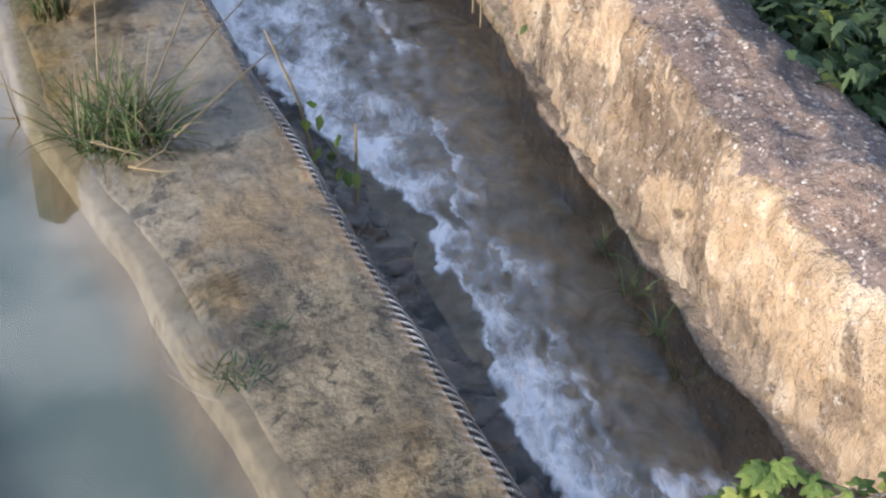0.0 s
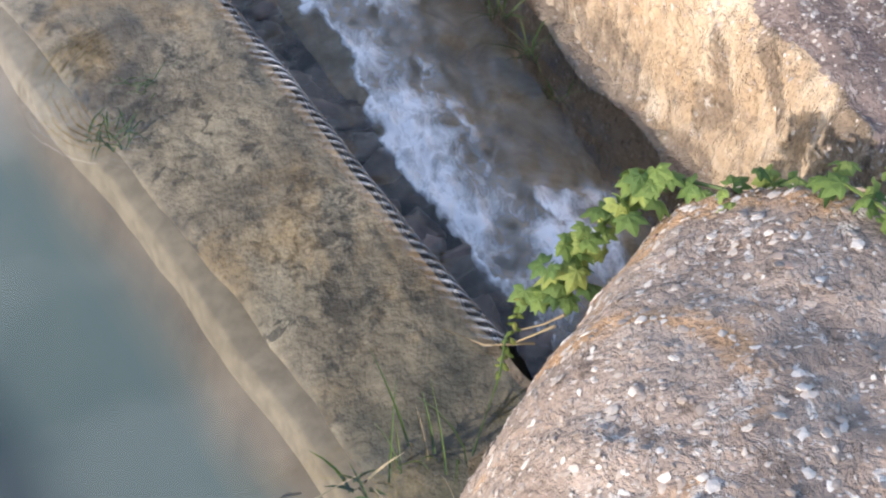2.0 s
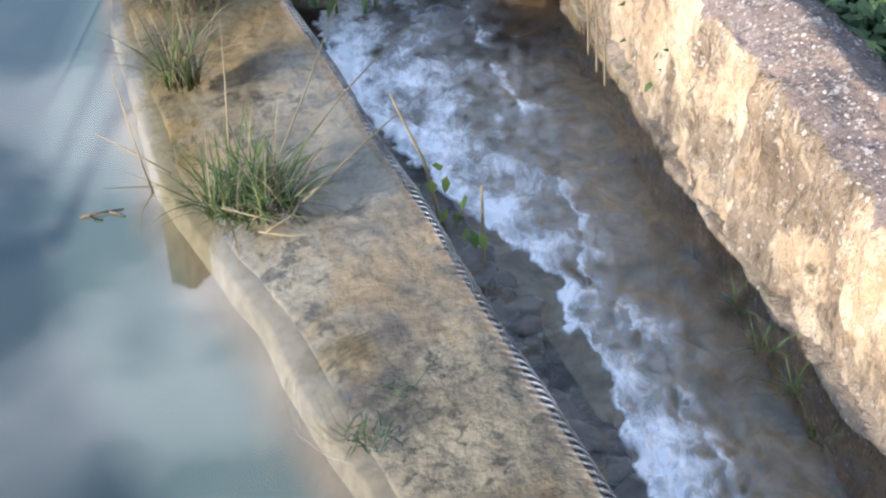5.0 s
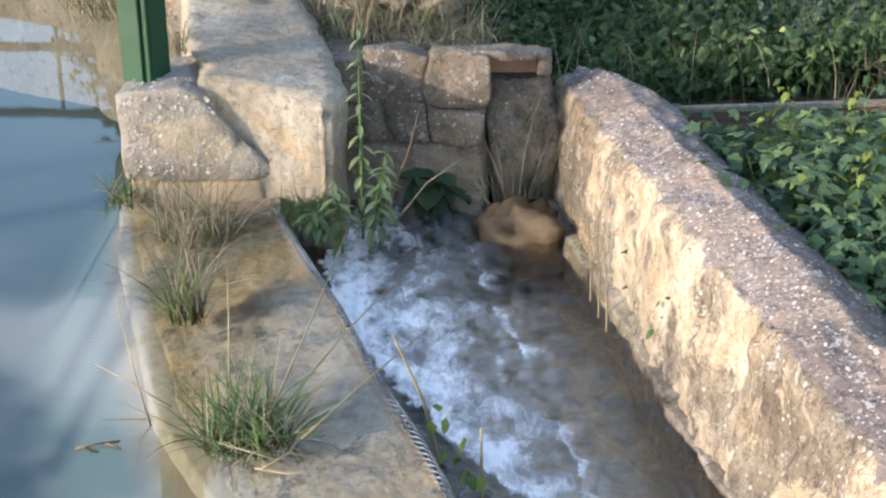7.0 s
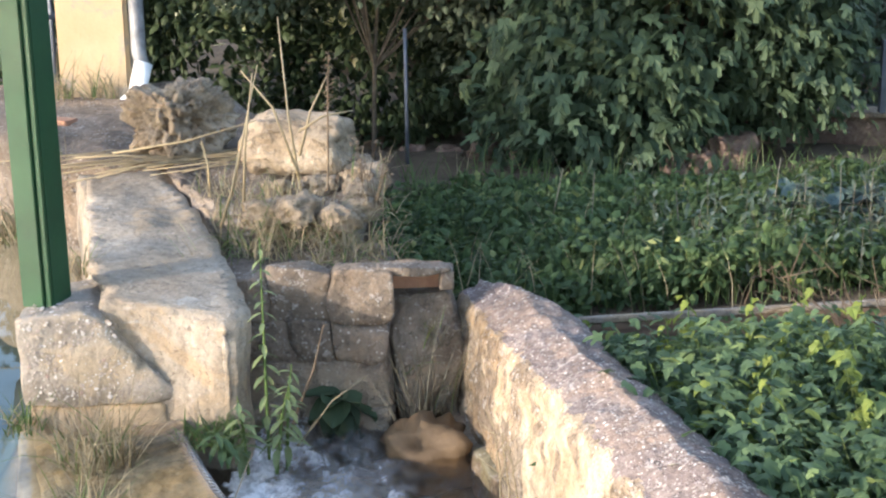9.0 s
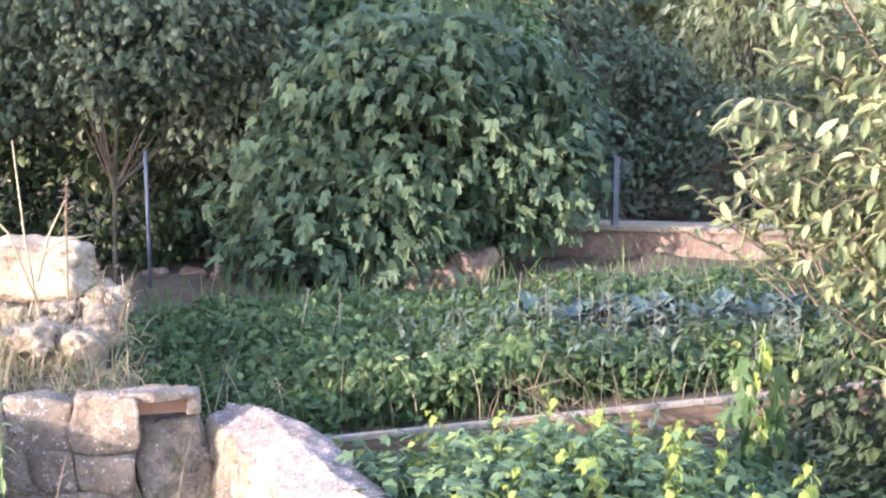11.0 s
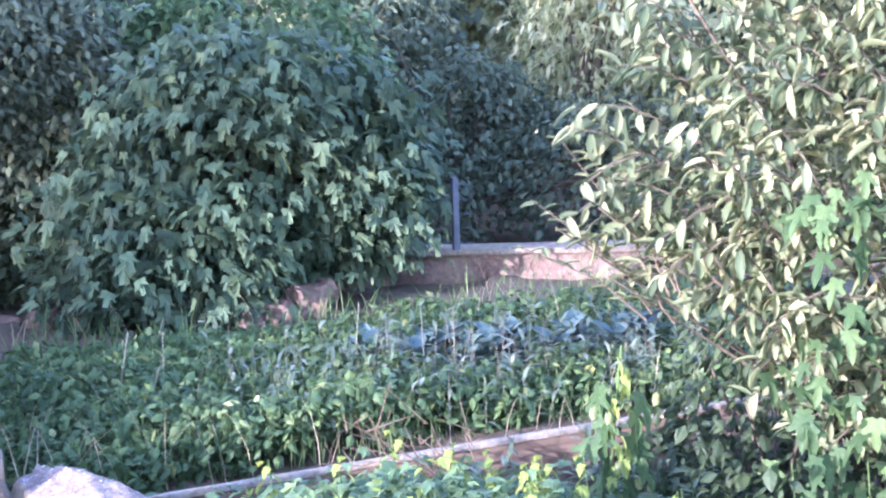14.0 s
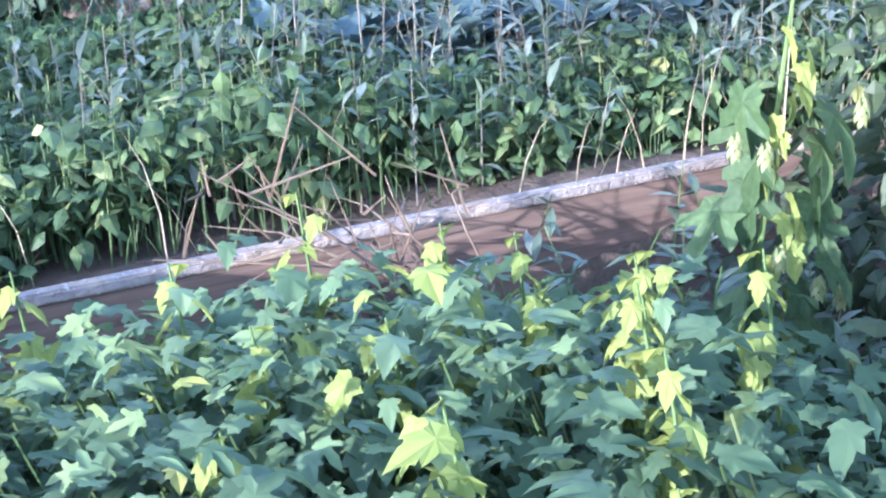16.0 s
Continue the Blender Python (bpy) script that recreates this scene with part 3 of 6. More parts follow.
def chip(seed):
    v_, f_ = ball(1)
    return [tuple(c * (1 + 0.45 * nz(p[0] + seed * 3.1, p[1], p[2], 1.4, 2)) for c in p) for p in v_], f_


PEBBLES = [chip(q) for q in range(6)]


def blade(base, yaw, length, lean, width, segs=4, curl=1.0):
    """A folded grass blade that leans and curls outward."""
    verts, faces = [], []
    d = Vector((-math.sin(radians(yaw)), math.cos(radians(yaw)), 0))
    side = Vector((d.y, -d.x, 0))
    p, a = Vector(base), radians(lean)
    for i in range(segs + 1):
        w = width * (1 - (i / segs) ** 1.7) / 2 + 0.0003
        verts += [p - side * w, p + Vector((0, 0, -w * 0.5)) + d * w * 0.4, p + side * w]
        step = length / segs
        p = p + d * math.sin(a) * step + Vector((0, 0, math.cos(a) * step))
        a += radians(14 * curl)
    for i in range(segs):
        for j in range(2):
            q = 3 * i + j
            faces.append((q, q + 1, q + 4, q + 3))
    return verts, faces


def tuft(name, place, label, n, length, spread, material, seed, lean=(5, 45), width=0.006, category="grass", dry=0, group="", dry_material=None):
    """A tuft of grass; dry adds that many straw-coloured blades."""
    t_ = thing(name, place, label, category, group)
    r_ = random.Random(seed)
    for kind_, count, mat_ in (("green_growth", n, material), ("dry_growth", dry, dry_material or M_STRAW)):
        h_ = Heap()
        for _ in range(count):
            a_, q_ = r_.uniform(0, 360), spread * math.sqrt(r_.random())
            h_.add(*blade((q_ * math.cos(a_), q_ * math.sin(a_), -0.01), r_.uniform(0, 360), length * r_.uniform(0.45, 1.1), r_.uniform(*lean), width * r_.uniform(0.7, 1.3), curl=r_.uniform(0.2, 1.6)))
        if count:
            tagged(h_.done(kind_, mat_, t_), kind="stuff")
    return t_


def stalk(name, pts, radius, material, label, category="stalk", group=""):
    """A single thin stalk through the points."""
    v_, f_ = tube(pts, [radius * (1 - 0.6 * i / (len(pts) - 1)) for i in range(len(pts))], 5)
    return tagged(mesh_object(name, v_, f_, material, smooth=True), label, category, group)


rnd = random.Random(7)

# ---- ground, pond, weir ----
CREST = [(4.7, -0.57), (4.44, -0.49), (4.0, -0.335), (3.58, -0.21), (3.22, -0.08), (2.82, 0.04), (2.46, 0.16), (2.15, 0.26), (1.93, 0.335), (1.72, 0.41), (1.5, 0.5)]
LIP = [(5.2, -1.2), (4.66, -1.1), (4.14, -0.95), (3.6, -0.8), (3.1, -0.55), (2.95, -0.47), (2.73, -0.385), (2.55, -0.31), (2.41, -0.24), (2.08, -0.095), (1.86, -0.02), (1.69, 0.06), (1.3, 0.2), (1.0, 0.3)]
FOOT = [(5.5, 0.35), (5.35, 0.36), (4.92, 0.41), (4.4, 0.515), (3.7, 0.61), (3.3, 0.69), (2.95, 0.76), (2.62, 0.83), (2.33, 0.91), (2.0, 1.0), (1.5, 1.1), (0.8, 1.25)]
OUTER = [(5.5, 0.58), (5.35, 0.7), (5.15, 0.79), (4.9, 0.83), (4.41, 0.9), (4.05, 0.96), (3.62, 1.02), (3.4, 1.08), (3.08, 1.16), (2.9, 1.22), (2.5, 1.34), (1.6, 1.66), (0.8, 2.1)]
EDGE = [(2.3, 0.98), (2.0, 0.82), (1.78, 0.61), (1.65, 0.48), (1.47, 0.315), (1.37, 0.22), (0.8, 0.0), (0.2, -0.15), (-1.4, -0.3)]
Z_CH = -0.185

GROUND_Z = -0.8
# the garden lies on a terrace above the foot of the walls; rows of y and the x of its edge
TERRACE_Z = -0.125
TERRACE = [(-10.0, 2.0), (0.8, 1.95), (2.5, 1.25), (4.4, 0.8), (5.45, 0.45), (6.1, 0.0), (8.8, -1.3), (11.0, -1.6), (12.0, -30.0), (40.0, -60.0)]


def terrain(a, b):
    x, y = (a - 0.5) * abs(a - 0.5) * 1600, (b - 0.5) * abs(b - 0.5) * 1600
    k_ = max(0.0, min(1.0, (x - along(TERRACE, y)) / 0.25)) if y > -10 else 0.0
    return (x, y, GROUND_Z + (TERRACE_Z - 0.01 - GROUND_Z) * k_ * k_ * (3 - 2 * k_))


v, f = grid(221, 221, terrain)
ground = tagged(mesh_object("ground", v, f, M_SOIL, smooth=True), "bare brown earth that reaches the horizon", "ground", kind="structure")


def silt(a, b):
    y = -9 + 18.9 * a
    lip = along(LIP, y) + 0.03
    if y < 1.2:
        lip = max(0.25 - 0.9 * (1.2 - y), along(EDGE, y) + 0.15)
    x = lip - (1 - b) ** 2.2 * 14
    d = (lip - x)
    return (x, y, -0.17 - 0.5 * min(1, d / 0.32) + 0.02 * nz(x, y, 0, 1.5))


v, f = grid(120, 60, silt)
bed = mesh_object("pond_bed", v, f, M_SILT, smooth=True, up=True)
bed.data.attributes.new("shore", "FLOAT", "POINT").data.foreach_set("value", [max(0.0, min(1.0, (p[2] + 0.34) / 0.12 + 0.25 * nz(p[0], p[1], 0, 3.0))) for p in v])
tagged(bed, "grey-green silt on the floor of the pond", "pond bed", kind="structure")


def sill_x(y):
    xl = along(LIP, y)
    xr = along(CREST, y) if y > 1.5 else 0.5 + (1.5 - y) * 0.4
    return xl, xr


def sill(a, b):
    y = 1.0 + 4.2 * a
    xl, xr = sill_x(y)
    band = 0.06 + 0.02 * nz(0, y, 0, 2.0)
    x = xl + band + (xr - xl - band) * b
    z = -0.116 + 0.096 * b ** 0.6 + 0.008 * nz(x, y, 0, 5.0) + 0.006 * nz(x, y, 0, 18.0)
    if b == 0:
        z = -0.14
    return (x, y, z)


def sill_edge(a, b):
    y = 1.0 + 4.2 * a
    xl, xr = sill_x(y)
    x = xl + 0.006 * nz(1, y, 0, 5.0) + (0.1 + 0.02 * nz(0, y, 0, 2.0)) * b
    z = -0.112 - 0.022 * (1 - b) ** 2 + 0.006 * nz(x, y, 0, 8.0) - 0.02 * max(0.0, b - 0.8) / 0.2
    if b == 0:
        z = -0.19
    return (x, y, z)


v, f = grid(220, 60, sill)
weir = tagged(mesh_object("weir_sill", v, f, M_SILL, smooth=True, up=True), "mottled brown concrete weir sill under shallow running water, darker towards the abutment", "weir", kind="structure")
v, f = grid(200, 12, sill_edge)
tagged(mesh_object("weir_edge", v, f, M_LIPSILT, smooth=True, up=True), "pale silt-covered edge of the weir under water", "weir", kind="structure")


def pond(a, b):
    y = -9 + 18.9 * a
    xr = along(CREST, y) - 0.03 if 1.5 < y < 4.75 else (along(LIP, y) - 0.1 * max(0.0, y - 6.5) if y >= 4.75 else along(EDGE, y) + 0.2 * min(1.0, (1.5 - y) / 0.3))
    x = xr - 14 * (1 - b) ** 1.6
    return (x, y, 0.0)


v, f = grid(240, 80, pond)
water = tagged(mesh_object("pond_water", v, f, M_POND, smooth=True, up=True), "still grey-green pond water mirroring the clouded sky", "water", kind="structure")
water.visible_shadow = False
water.data.attributes.new("shallow", "FLOAT", "POINT").data.foreach_set("value", [min(1.0, max(0.0, (p[0] - along(LIP, p[1]) + 0.06) / 0.14)) if 0.6 < p[1] < 5.3 else 0.0 for p in v])
water.data.attributes.new("fan", "FLOAT", "POINT").data.foreach_set("value", [min(1.0, max(0.0, (-0.15 - p[0]) / 0.05)) * (1.0 if 2.0 < p[1] < 2.7 else 0.0) for p in v])

# slope added over the channel floor so that the fall strip comes out dark
def apron(a, b):
    y = 1.5 + 3.3 * a
    x = along(CREST, y) - 0.012 + 0.28 * b
    z = -0.03 - 0.31 * min(1.0, b * 1.8) ** 0.8 + 0.02 * nz(x, y, 0, 9.0, 3) * min(1, b * 4)
    return (x, y, z)


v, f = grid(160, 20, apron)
tagged(mesh_object("weir_apron", v, f, M_APRON, smooth=True, up=True), "dark mottled stone slope added below the weir crest, under the water", "weir", kind="structure")


# stones at the foot of the fall
r_ = random.Random(17)
for i in range(34):
    y = r_.uniform(1.75, 3.3)
    s_ = r_.uniform(0.035, 0.085)
    b_ = tagged(part("fall_stone", rock_mesh(s_, s_ * r_.uniform(1.0, 1.6), s_ * 0.6, i * 1.9, 3.0, 0.4, 2), M_WETSTONE, None, smooth=True), "wet brown stone at the foot of the weir fall", "stone", "stones below the weir")
    b_.location, b_.rotation_euler = (along(CREST, y) + r_.uniform(0.1, 0.2), y, -0.215 - 0.25 * s_), (0, 0, r_.uniform(0, 6))


# the water that slides over the crest and drops into the channel
def spill(a, b):
    y = 1.66 + 3.04 * a
    x0 = along(CREST, y)
    d = 0.13 * b
    x = x0 - 0.03 + d * 0.95
    y2 = y + d * 0.3
    w = math.sin((y * 1.0 + d * 1.1) * 2 * math.pi / 0.026 + 3.0 * nz(0, y, 0, 3.0, 3))
    crest = math.exp(-((b - 0.28) / 0.16) ** 2)
    z = -0.25 * max(0, (b - 0.22) / 0.78) ** 1.6 + 0.0038 * w * crest * max(0.2, min(1.0, 0.55 + 1.3 * nz(1, y, 4, 3.5, 3))) + 0.004 * crest
    z += 0.006 * nz(x, y * 0.5, z, 24.0, 3) * b
    return (x, y2, z - 0.001)


# painted highlights: white along the ripple crests and in streaks down the fall
def spill_glints(a, b):
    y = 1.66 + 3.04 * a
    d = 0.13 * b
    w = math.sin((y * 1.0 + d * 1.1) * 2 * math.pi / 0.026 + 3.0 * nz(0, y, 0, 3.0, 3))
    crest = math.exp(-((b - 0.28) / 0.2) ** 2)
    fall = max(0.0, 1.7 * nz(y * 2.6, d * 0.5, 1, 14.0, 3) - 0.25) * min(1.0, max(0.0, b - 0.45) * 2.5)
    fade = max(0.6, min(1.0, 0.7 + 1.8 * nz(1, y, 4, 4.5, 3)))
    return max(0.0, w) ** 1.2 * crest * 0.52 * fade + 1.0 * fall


NU, NV = 1000, 50
v, f = grid(NU, NV, spill)
film = mesh_object("spilling_water", v, f, M_FILM, smooth=True, up=True)
film.data.attributes.new("foam_glint", "FLOAT", "POINT").data.foreach_set("value", [spill_glints(i / (NU - 1), j / (NV - 1)) for i in range(NU) for j in range(NV)])
tagged(film, "clear rippled water spilling over the weir crest", "water", kind="structure")
film.visible_shadow = False

# rows of y, the foam's left and right edge, and how dense it is
FOAM = [(5.3, -0.3, 0.05, 0.45), (4.7, -0.42, 0.06, 0.8), (4.38, -0.37, 0.12, 1.0), (4.04, -0.25, 0.2, 1.0), (3.66, -0.06, 0.27, 0.95), (3.42, 0.06, 0.31, 0.95), (3.14, 0.25, 0.32, 0.95), (2.93, 0.27, 0.42, 1.0),
        (2.77, 0.33, 0.46, 1.0), (2.53, 0.36, 0.5, 1.0), (2.35, 0.375, 0.52, 1.0), (2.2, 0.42, 0.6, 0.95), (2.08, 0.48, 0.68, 0.9), (1.97, 0.53, 0.7, 0.75), (1.7, 0.6, 0.66, 0.3)]


def foam_at(x, y):
    swirl = 0.75 * math.exp(-((x - 0.7) / 0.09) ** 2 - ((y - 2.08) / 0.14) ** 2) * max(0.0, 0.35 + 1.4 * nz(x, y, 6, 9.0, 4))
    return min(1.0, swirl + foam_line(x, y))


def foam_line(x, y):
    l, r, k_ = (along([(q[0], q[i]) for q in FOAM], y) for i in (1, 2, 3))
    x += 0.035 * nz(x, y, 3, 9.0, 3) + 0.012 * nz(x, y, 7, 30.0, 2)
    if x < l:
        return max(0.0, 1 - (l - x) / 0.02) * k_
    if x < r:
        return k_ * (1.0 - 0.65 * (x - l) / (r - l)) * (0.75 + 0.55 * nz(x, y * 0.6, 9, 8.0, 4))
    return max(0.0, 0.75 * math.exp(-(x - r) / 0.08) * (0.6 + 0.6 * nz(x, y, 5, 5.0, 3))) * k_


def channel(a, b):
    y = 1.62 + 4.2 * a
    xl = along(CREST, min(y, 4.7)) + 0.02
    xr = along(FOOT, y) + 0.06
    x = xl + (xr - xl) * b
    fo = foam_at(x, y)
    z = Z_CH + 0.012 * nz(x, y, 0, 6.0, 3) + fo * (0.006 + 0.034 * abs(nz(x, y, 2, 15.0, 4)))
    return (x, y, z)


v, f = grid(420, 130, channel)
ch = mesh_object("channel_water", v, f, M_CHANNEL, smooth=True, up=True)
ch.data.attributes.new("foam_glint", "FLOAT", "POINT").data.foreach_set("value", [foam_at(p[0], p[1]) for p in v])
ch.visible_shadow = False
tagged(ch, "fast brown water with a white foam line in a channel", "water", kind="structure")
v, f = grid(70, 24, lambda a, b: (along(CREST, min(4.7, 1.5 + 4.4 * a)) - 0.02 + b * (along(FOOT, 1.5 + 4.4 * a) + 0.06 - along(CREST, min(4.7, 1.5 + 4.4 * a))), 1.5 + 4.4 * a, -0.4 + 0.04 * nz(b * 2, a * 4.6, 0, 3.0)))
tagged(mesh_object("channel_bed", v, f, M_CHBED, smooth=True, up=True), "brown stained concrete floor of the channel", "channel bed", kind="structure")


# ---- the long wall beside the channel ----
def wall(a, b):
    y = 0.85 + 4.65 * a
    xi, xo = along(FOOT, y) + 0.015, along(OUTER, y)
    top = 0.265 + 0.02 * math.sin(y * 2.1) - 0.2 * max(0, y - 5.3)
    prof = [(xi - 0.01, -0.5), (xi, -0.2), (xi + 0.008, 0.0), (xi + 0.02, top - 0.06), (xi + 0.04, top - 0.012), (xi + 0.09, top + 0.012),
            (xi * 0.5 + xo * 0.5, top + 0.045), (xo - 0.1, top + 0.02), (xo, top - 0.06), (xo + 0.05, -0.2), (xo + 0.07, -0.85)]
    s = [0, 0.12, 0.22, 0.36, 0.4, 0.46, 0.62, 0.74, 0.82, 0.92, 1.0]
    x = float(np.interp(b, s, [p[0] for p in prof]))
    z = float(np.interp(b, s, [p[1] for p in prof]))
    n = nz(x, y, z, 3.0, 4)
    m = nz(x + 5, y, z, 11.0, 4)
    flake = max(0.0, nz(x, y, z * 0.6, 5.5, 2)) ** 0.5
    ridge = nz(x, y, z * 0.25, 26.0, 3)
    face = max(0.0, min(1.0, (0.42 - b) / 0.05))
    return (x - (0.018 * n + 0.012 * m + 0.022 * flake + 0.017 * ridge) * face, y + 0.02 * m, z + (0.02 * n + 0.01 * m) * (1 - face))


v, f = grid(420, 110, wall)
nv = 110
f.append(tuple(range(419 * nv, 420 * nv)))
long_wall = tagged(mesh_object("wall_channel", v, f, M_WALL, smooth=True, up=True), "low thick weathered concrete wall with exposed pebbles and rounded top", "wall", kind="structure")

long_wall.data.materials.append(M_FACE)
for q in long_wall.data.polygons[:419 * 109]:
    if q.index % 109 < 44 + 5 * nz(0, q.index / 109 * 0.02, 0, 5.0):
        q.material_index = 1


# a worn mortar ledge along the waterline at the foot of the wall
def ledge(a, b):
    y = 1.95 + 3.3 * a
    w = 0.034 + 0.022 * nz(0, y, 3, 4.0, 3)
    x = along(FOOT, y) + 0.035 - (0.035 + w) * b
    z = -0.16 + 0.012 * nz(x, y, 0, 9.0, 3) - (0.14 if b > 0.99 else 0.02 * b)
    return (x + 0.008 * nz(x, y, 5, 14.0, 3), y, z)


v, f = grid(240, 8, ledge)
tagged(mesh_object("wall_ledge", v, f, M_LEDGE, smooth=True, up=True), "worn brown mortar ledge along the waterline of the wall", "ledge", kind="structure")


def mound_width(y):
    return 2.6 - 1.75 * max(0.0, min(1.0, (y - 1.3) / 0.7))


def mound(a, b):
    y = -1.4 + 3.7 * a
    xe = along(EDGE, y)
    x = xe + mound_width(y) * b * b
    d = x - xe
    z = -0.45 + 0.72 * (1 - math.exp(-d / 0.085)) + 0.09 * min(1, d / 0.5)
    back = max(0.0, y - (1.74 if x < 0.7 else 1.74 - 0.75 * (x - 0.7)))
    z -= 0.3 * min(1.0, back / 0.16) * (0.35 + 0.65 * min(1, d / 0.3)) + 0.3 * max(0.0, min(1.0, (back - 0.16) / 0.4))
    if b == 1 or a == 1:
        return (x, y, -0.85)
    return (x + 0.02 * nz(x, y, z, 4.0), y, z + 0.035 * nz(x, y, 0, 2.2, 3) + 0.014 * nz(x, y, 0, 12.0, 4))


v, f = grid(150, 80, mound)
tagged(mesh_object("wall_abutment", v, f, M_MOUND, smooth=True, up=True), "rounded concrete abutment full of pale pebbles", "wall", kind="structure")

# ---- sluice block, slab and post ----
sluice = thing("sluice_block", (0, 0, 0), "cast concrete sluice block with a sloping coping slab", "sluice", kind="structure")


def extruded(name, outline, z0, z1, material, parent, rough=0.01, bevel=0.02, upright=False):
    """A rough block over an outline; upright: the outline stands in x and z, and z0 and z1 are its front and back."""
    bm = bmesh.new()
    low = [bm.verts.new((x, y, z0)) for x, y in outline]
    high = [bm.verts.new((x, y, z1 if not isinstance(z1, (list, tuple)) else z1[i])) for i, (x, y) in enumerate(outline)]
    n = len(outline)
    bm.faces.new(low[::-1])
    bm.faces.new(high)
    for i in range(n):
        bm.faces.new((low[i], low[(i + 1) % n], high[(i + 1) % n], high[i]))
    bmesh.ops.bevel(bm, geom=bm.edges[:], offset=bevel, segments=2, affect="EDGES", profile=0.6)
    bmesh.ops.triangulate(bm, faces=bm.faces[:])
    for _ in range(4):
        long = [e for e in bm.edges if e.calc_length() > 0.07]
        if not long:
            break
        bmesh.ops.subdivide_edges(bm, edges=long, cuts=1)
        bmesh.ops.triangulate(bm, faces=bm.faces[:])
    if upright:
        for v_ in bm.verts:
            v_.co = Vector((v_.co.x, v_.co.z, v_.co.y))
        bmesh.ops.reverse_faces(bm, faces=bm.faces[:])
    for v_ in bm.verts:
        p = v_.co
        v_.co = p + Vector((nz(p.x, p.y, p.z, 6, 3), nz(p.x + 9, p.y, p.z, 6, 3), nz(p.x, p.y + 9, p.z, 6, 3))) * rough
    return part(name, bm, material, parent, smooth=True)


extruded("plinth", [(-1.11, 0.034), (-0.6, 0.034), (-0.575, 0.1), (-0.66, 0.135), (-0.715, 0.18), (-0.765, 0.255), (-0.83, 0.33), (-0.9, 0.355), (-1.1, 0.352)], 4.88, 5.3, M_PLINTH, sluice, 0.016, 0.018, upright=True)
extruded("footing", [(-1.1, 4.9), (-0.63, 4.875), (-0.6, 5.3), (-1.08, 5.3)], -0.7, 0.035, M_FOOTING, sluice, 0.01)
extruded("pier", [(-0.86, 4.955), (-0.74, 4.925), (-0.6, 4.88), (-0.47, 4.83), (-0.385, 4.83), (-0.345, 4.93), (-0.4, 5.2), (-0.62, 6.05), (-0.8, 6.8), (-1.22, 6.8), (-1.02, 5.9), (-0.86, 5.2)], -0.6,
         [0.385, 0.38, 0.365, 0.345, 0.34, 0.345, 0.38, 0.4, 0.42, 0.42, 0.41, 0.38], M_BLOCK, sluice, 0.016, 0.05)

# the gate post: a channel section with a folded lip
post = thing("steel_post", (-1.03, 5.06, 0.345), "dark green painted steel channel post of a sluice gate", "post")


def box(x0, x1, y0, y1, z0, z1, bevel=0.003):
    bm_ = bmesh.new()
    bmesh.ops.create_cube(bm_, size=1.0)
    for v_ in bm_.verts:
        v_.co = Vector((x0 if v_.co.x < 0 else x1, y0 if v_.co.y < 0 else y1, z0 if v_.co.z < 0 else z1))
    if bevel:
        bmesh.ops.bevel(bm_, geom=bm_.edges[:], offset=bevel, segments=2, affect="EDGES")
    return bm_


part("web", box(-0.06, 0.055, -0.06, -0.048, 0, 1.06), M_GREEN, post)
part("flange", box(-0.06, -0.048, -0.047, 0.06, 0, 1.06), M_GREEN, post)
part("flange", box(0.043, 0.055, -0.047, 0.06, 0, 1.06), M_GREEN, post)
part("rib", box(0.02, 0.032, -0.072, -0.061, 0, 1.06), M_GREEN, post)
post.rotation_euler = (0, 0, radians(-24))

# ---- stonework at the head of the channel ----
tagged(extruded("platform", [(-0.6, 5.98), (0.0, 5.74), (0.06, 6.7), (-0.3, 7.6), (-1.0, 8.8), (-2.0, 8.8), (-1.85, 7.8), (-1.3, 6.9), (-0.82, 6.84)], -0.8,
                [0.4, 0.42, 0.46, 0.47, 0.5, 0.5, 0.47, 0.44, 0.44], M_RUBBLE, None, 0.035, 0.04), "crumbling rubble platform with straw lying on it", "platform", kind="structure")
head = tagged(extruded("wall_head", [(-0.5, 5.31), (0.12, 5.143), (0.16, 5.75), (-0.45, 6.0)], -0.6, 0.33, M_RUBBLE, None, 0.012, 0.03),
              "old stone wall at the head of the channel", "wall", kind="structure")
for i, (x0, x1, z0, z1) in enumerate(((-0.5, -0.3, 0.2, 0.34), (-0.29, -0.09, 0.2, 0.38), (-0.08, 0.13, 0.21, 0.4), (-0.5, -0.23, 0.04, 0.19), (-0.22, -0.09, 0.05, 0.19), (-0.08, 0.12, 0.06, 0.2),
                                      (-0.5, -0.16, -0.13, 0.03), (-0.15, 0.12, -0.12, 0.05), (-0.5, -0.25, -0.33, -0.14), (-0.24, -0.05, -0.34, -0.14), (-0.04, 0.12, -0.34, -0.13))):
    y0, y1 = (5.2 - 0.27 * (q + 0.15) + 0.012 * math.sin(i * 2.3) for q in (x0, x1))
    extruded("stone", [(x0 - 0.004, y0), (x1 + 0.004, y1 + 0.01 * math.sin(i)), (x1 + 0.004, y1 + 0.15), (x0 - 0.004, y0 + 0.15)], z0 - 0.004, [z1 + 0.004 + 0.012 * math.sin(i * 1.9 + q) for q in range(4)], M_RUBBLE, head, 0.03, 0.018)

# low mouth of an old conduit under a flat slab, beside the stone wall
conduit = thing("conduit_mouth", (0, 0, 0), "low dark conduit mouth under a broken flat stone slab", "conduit")
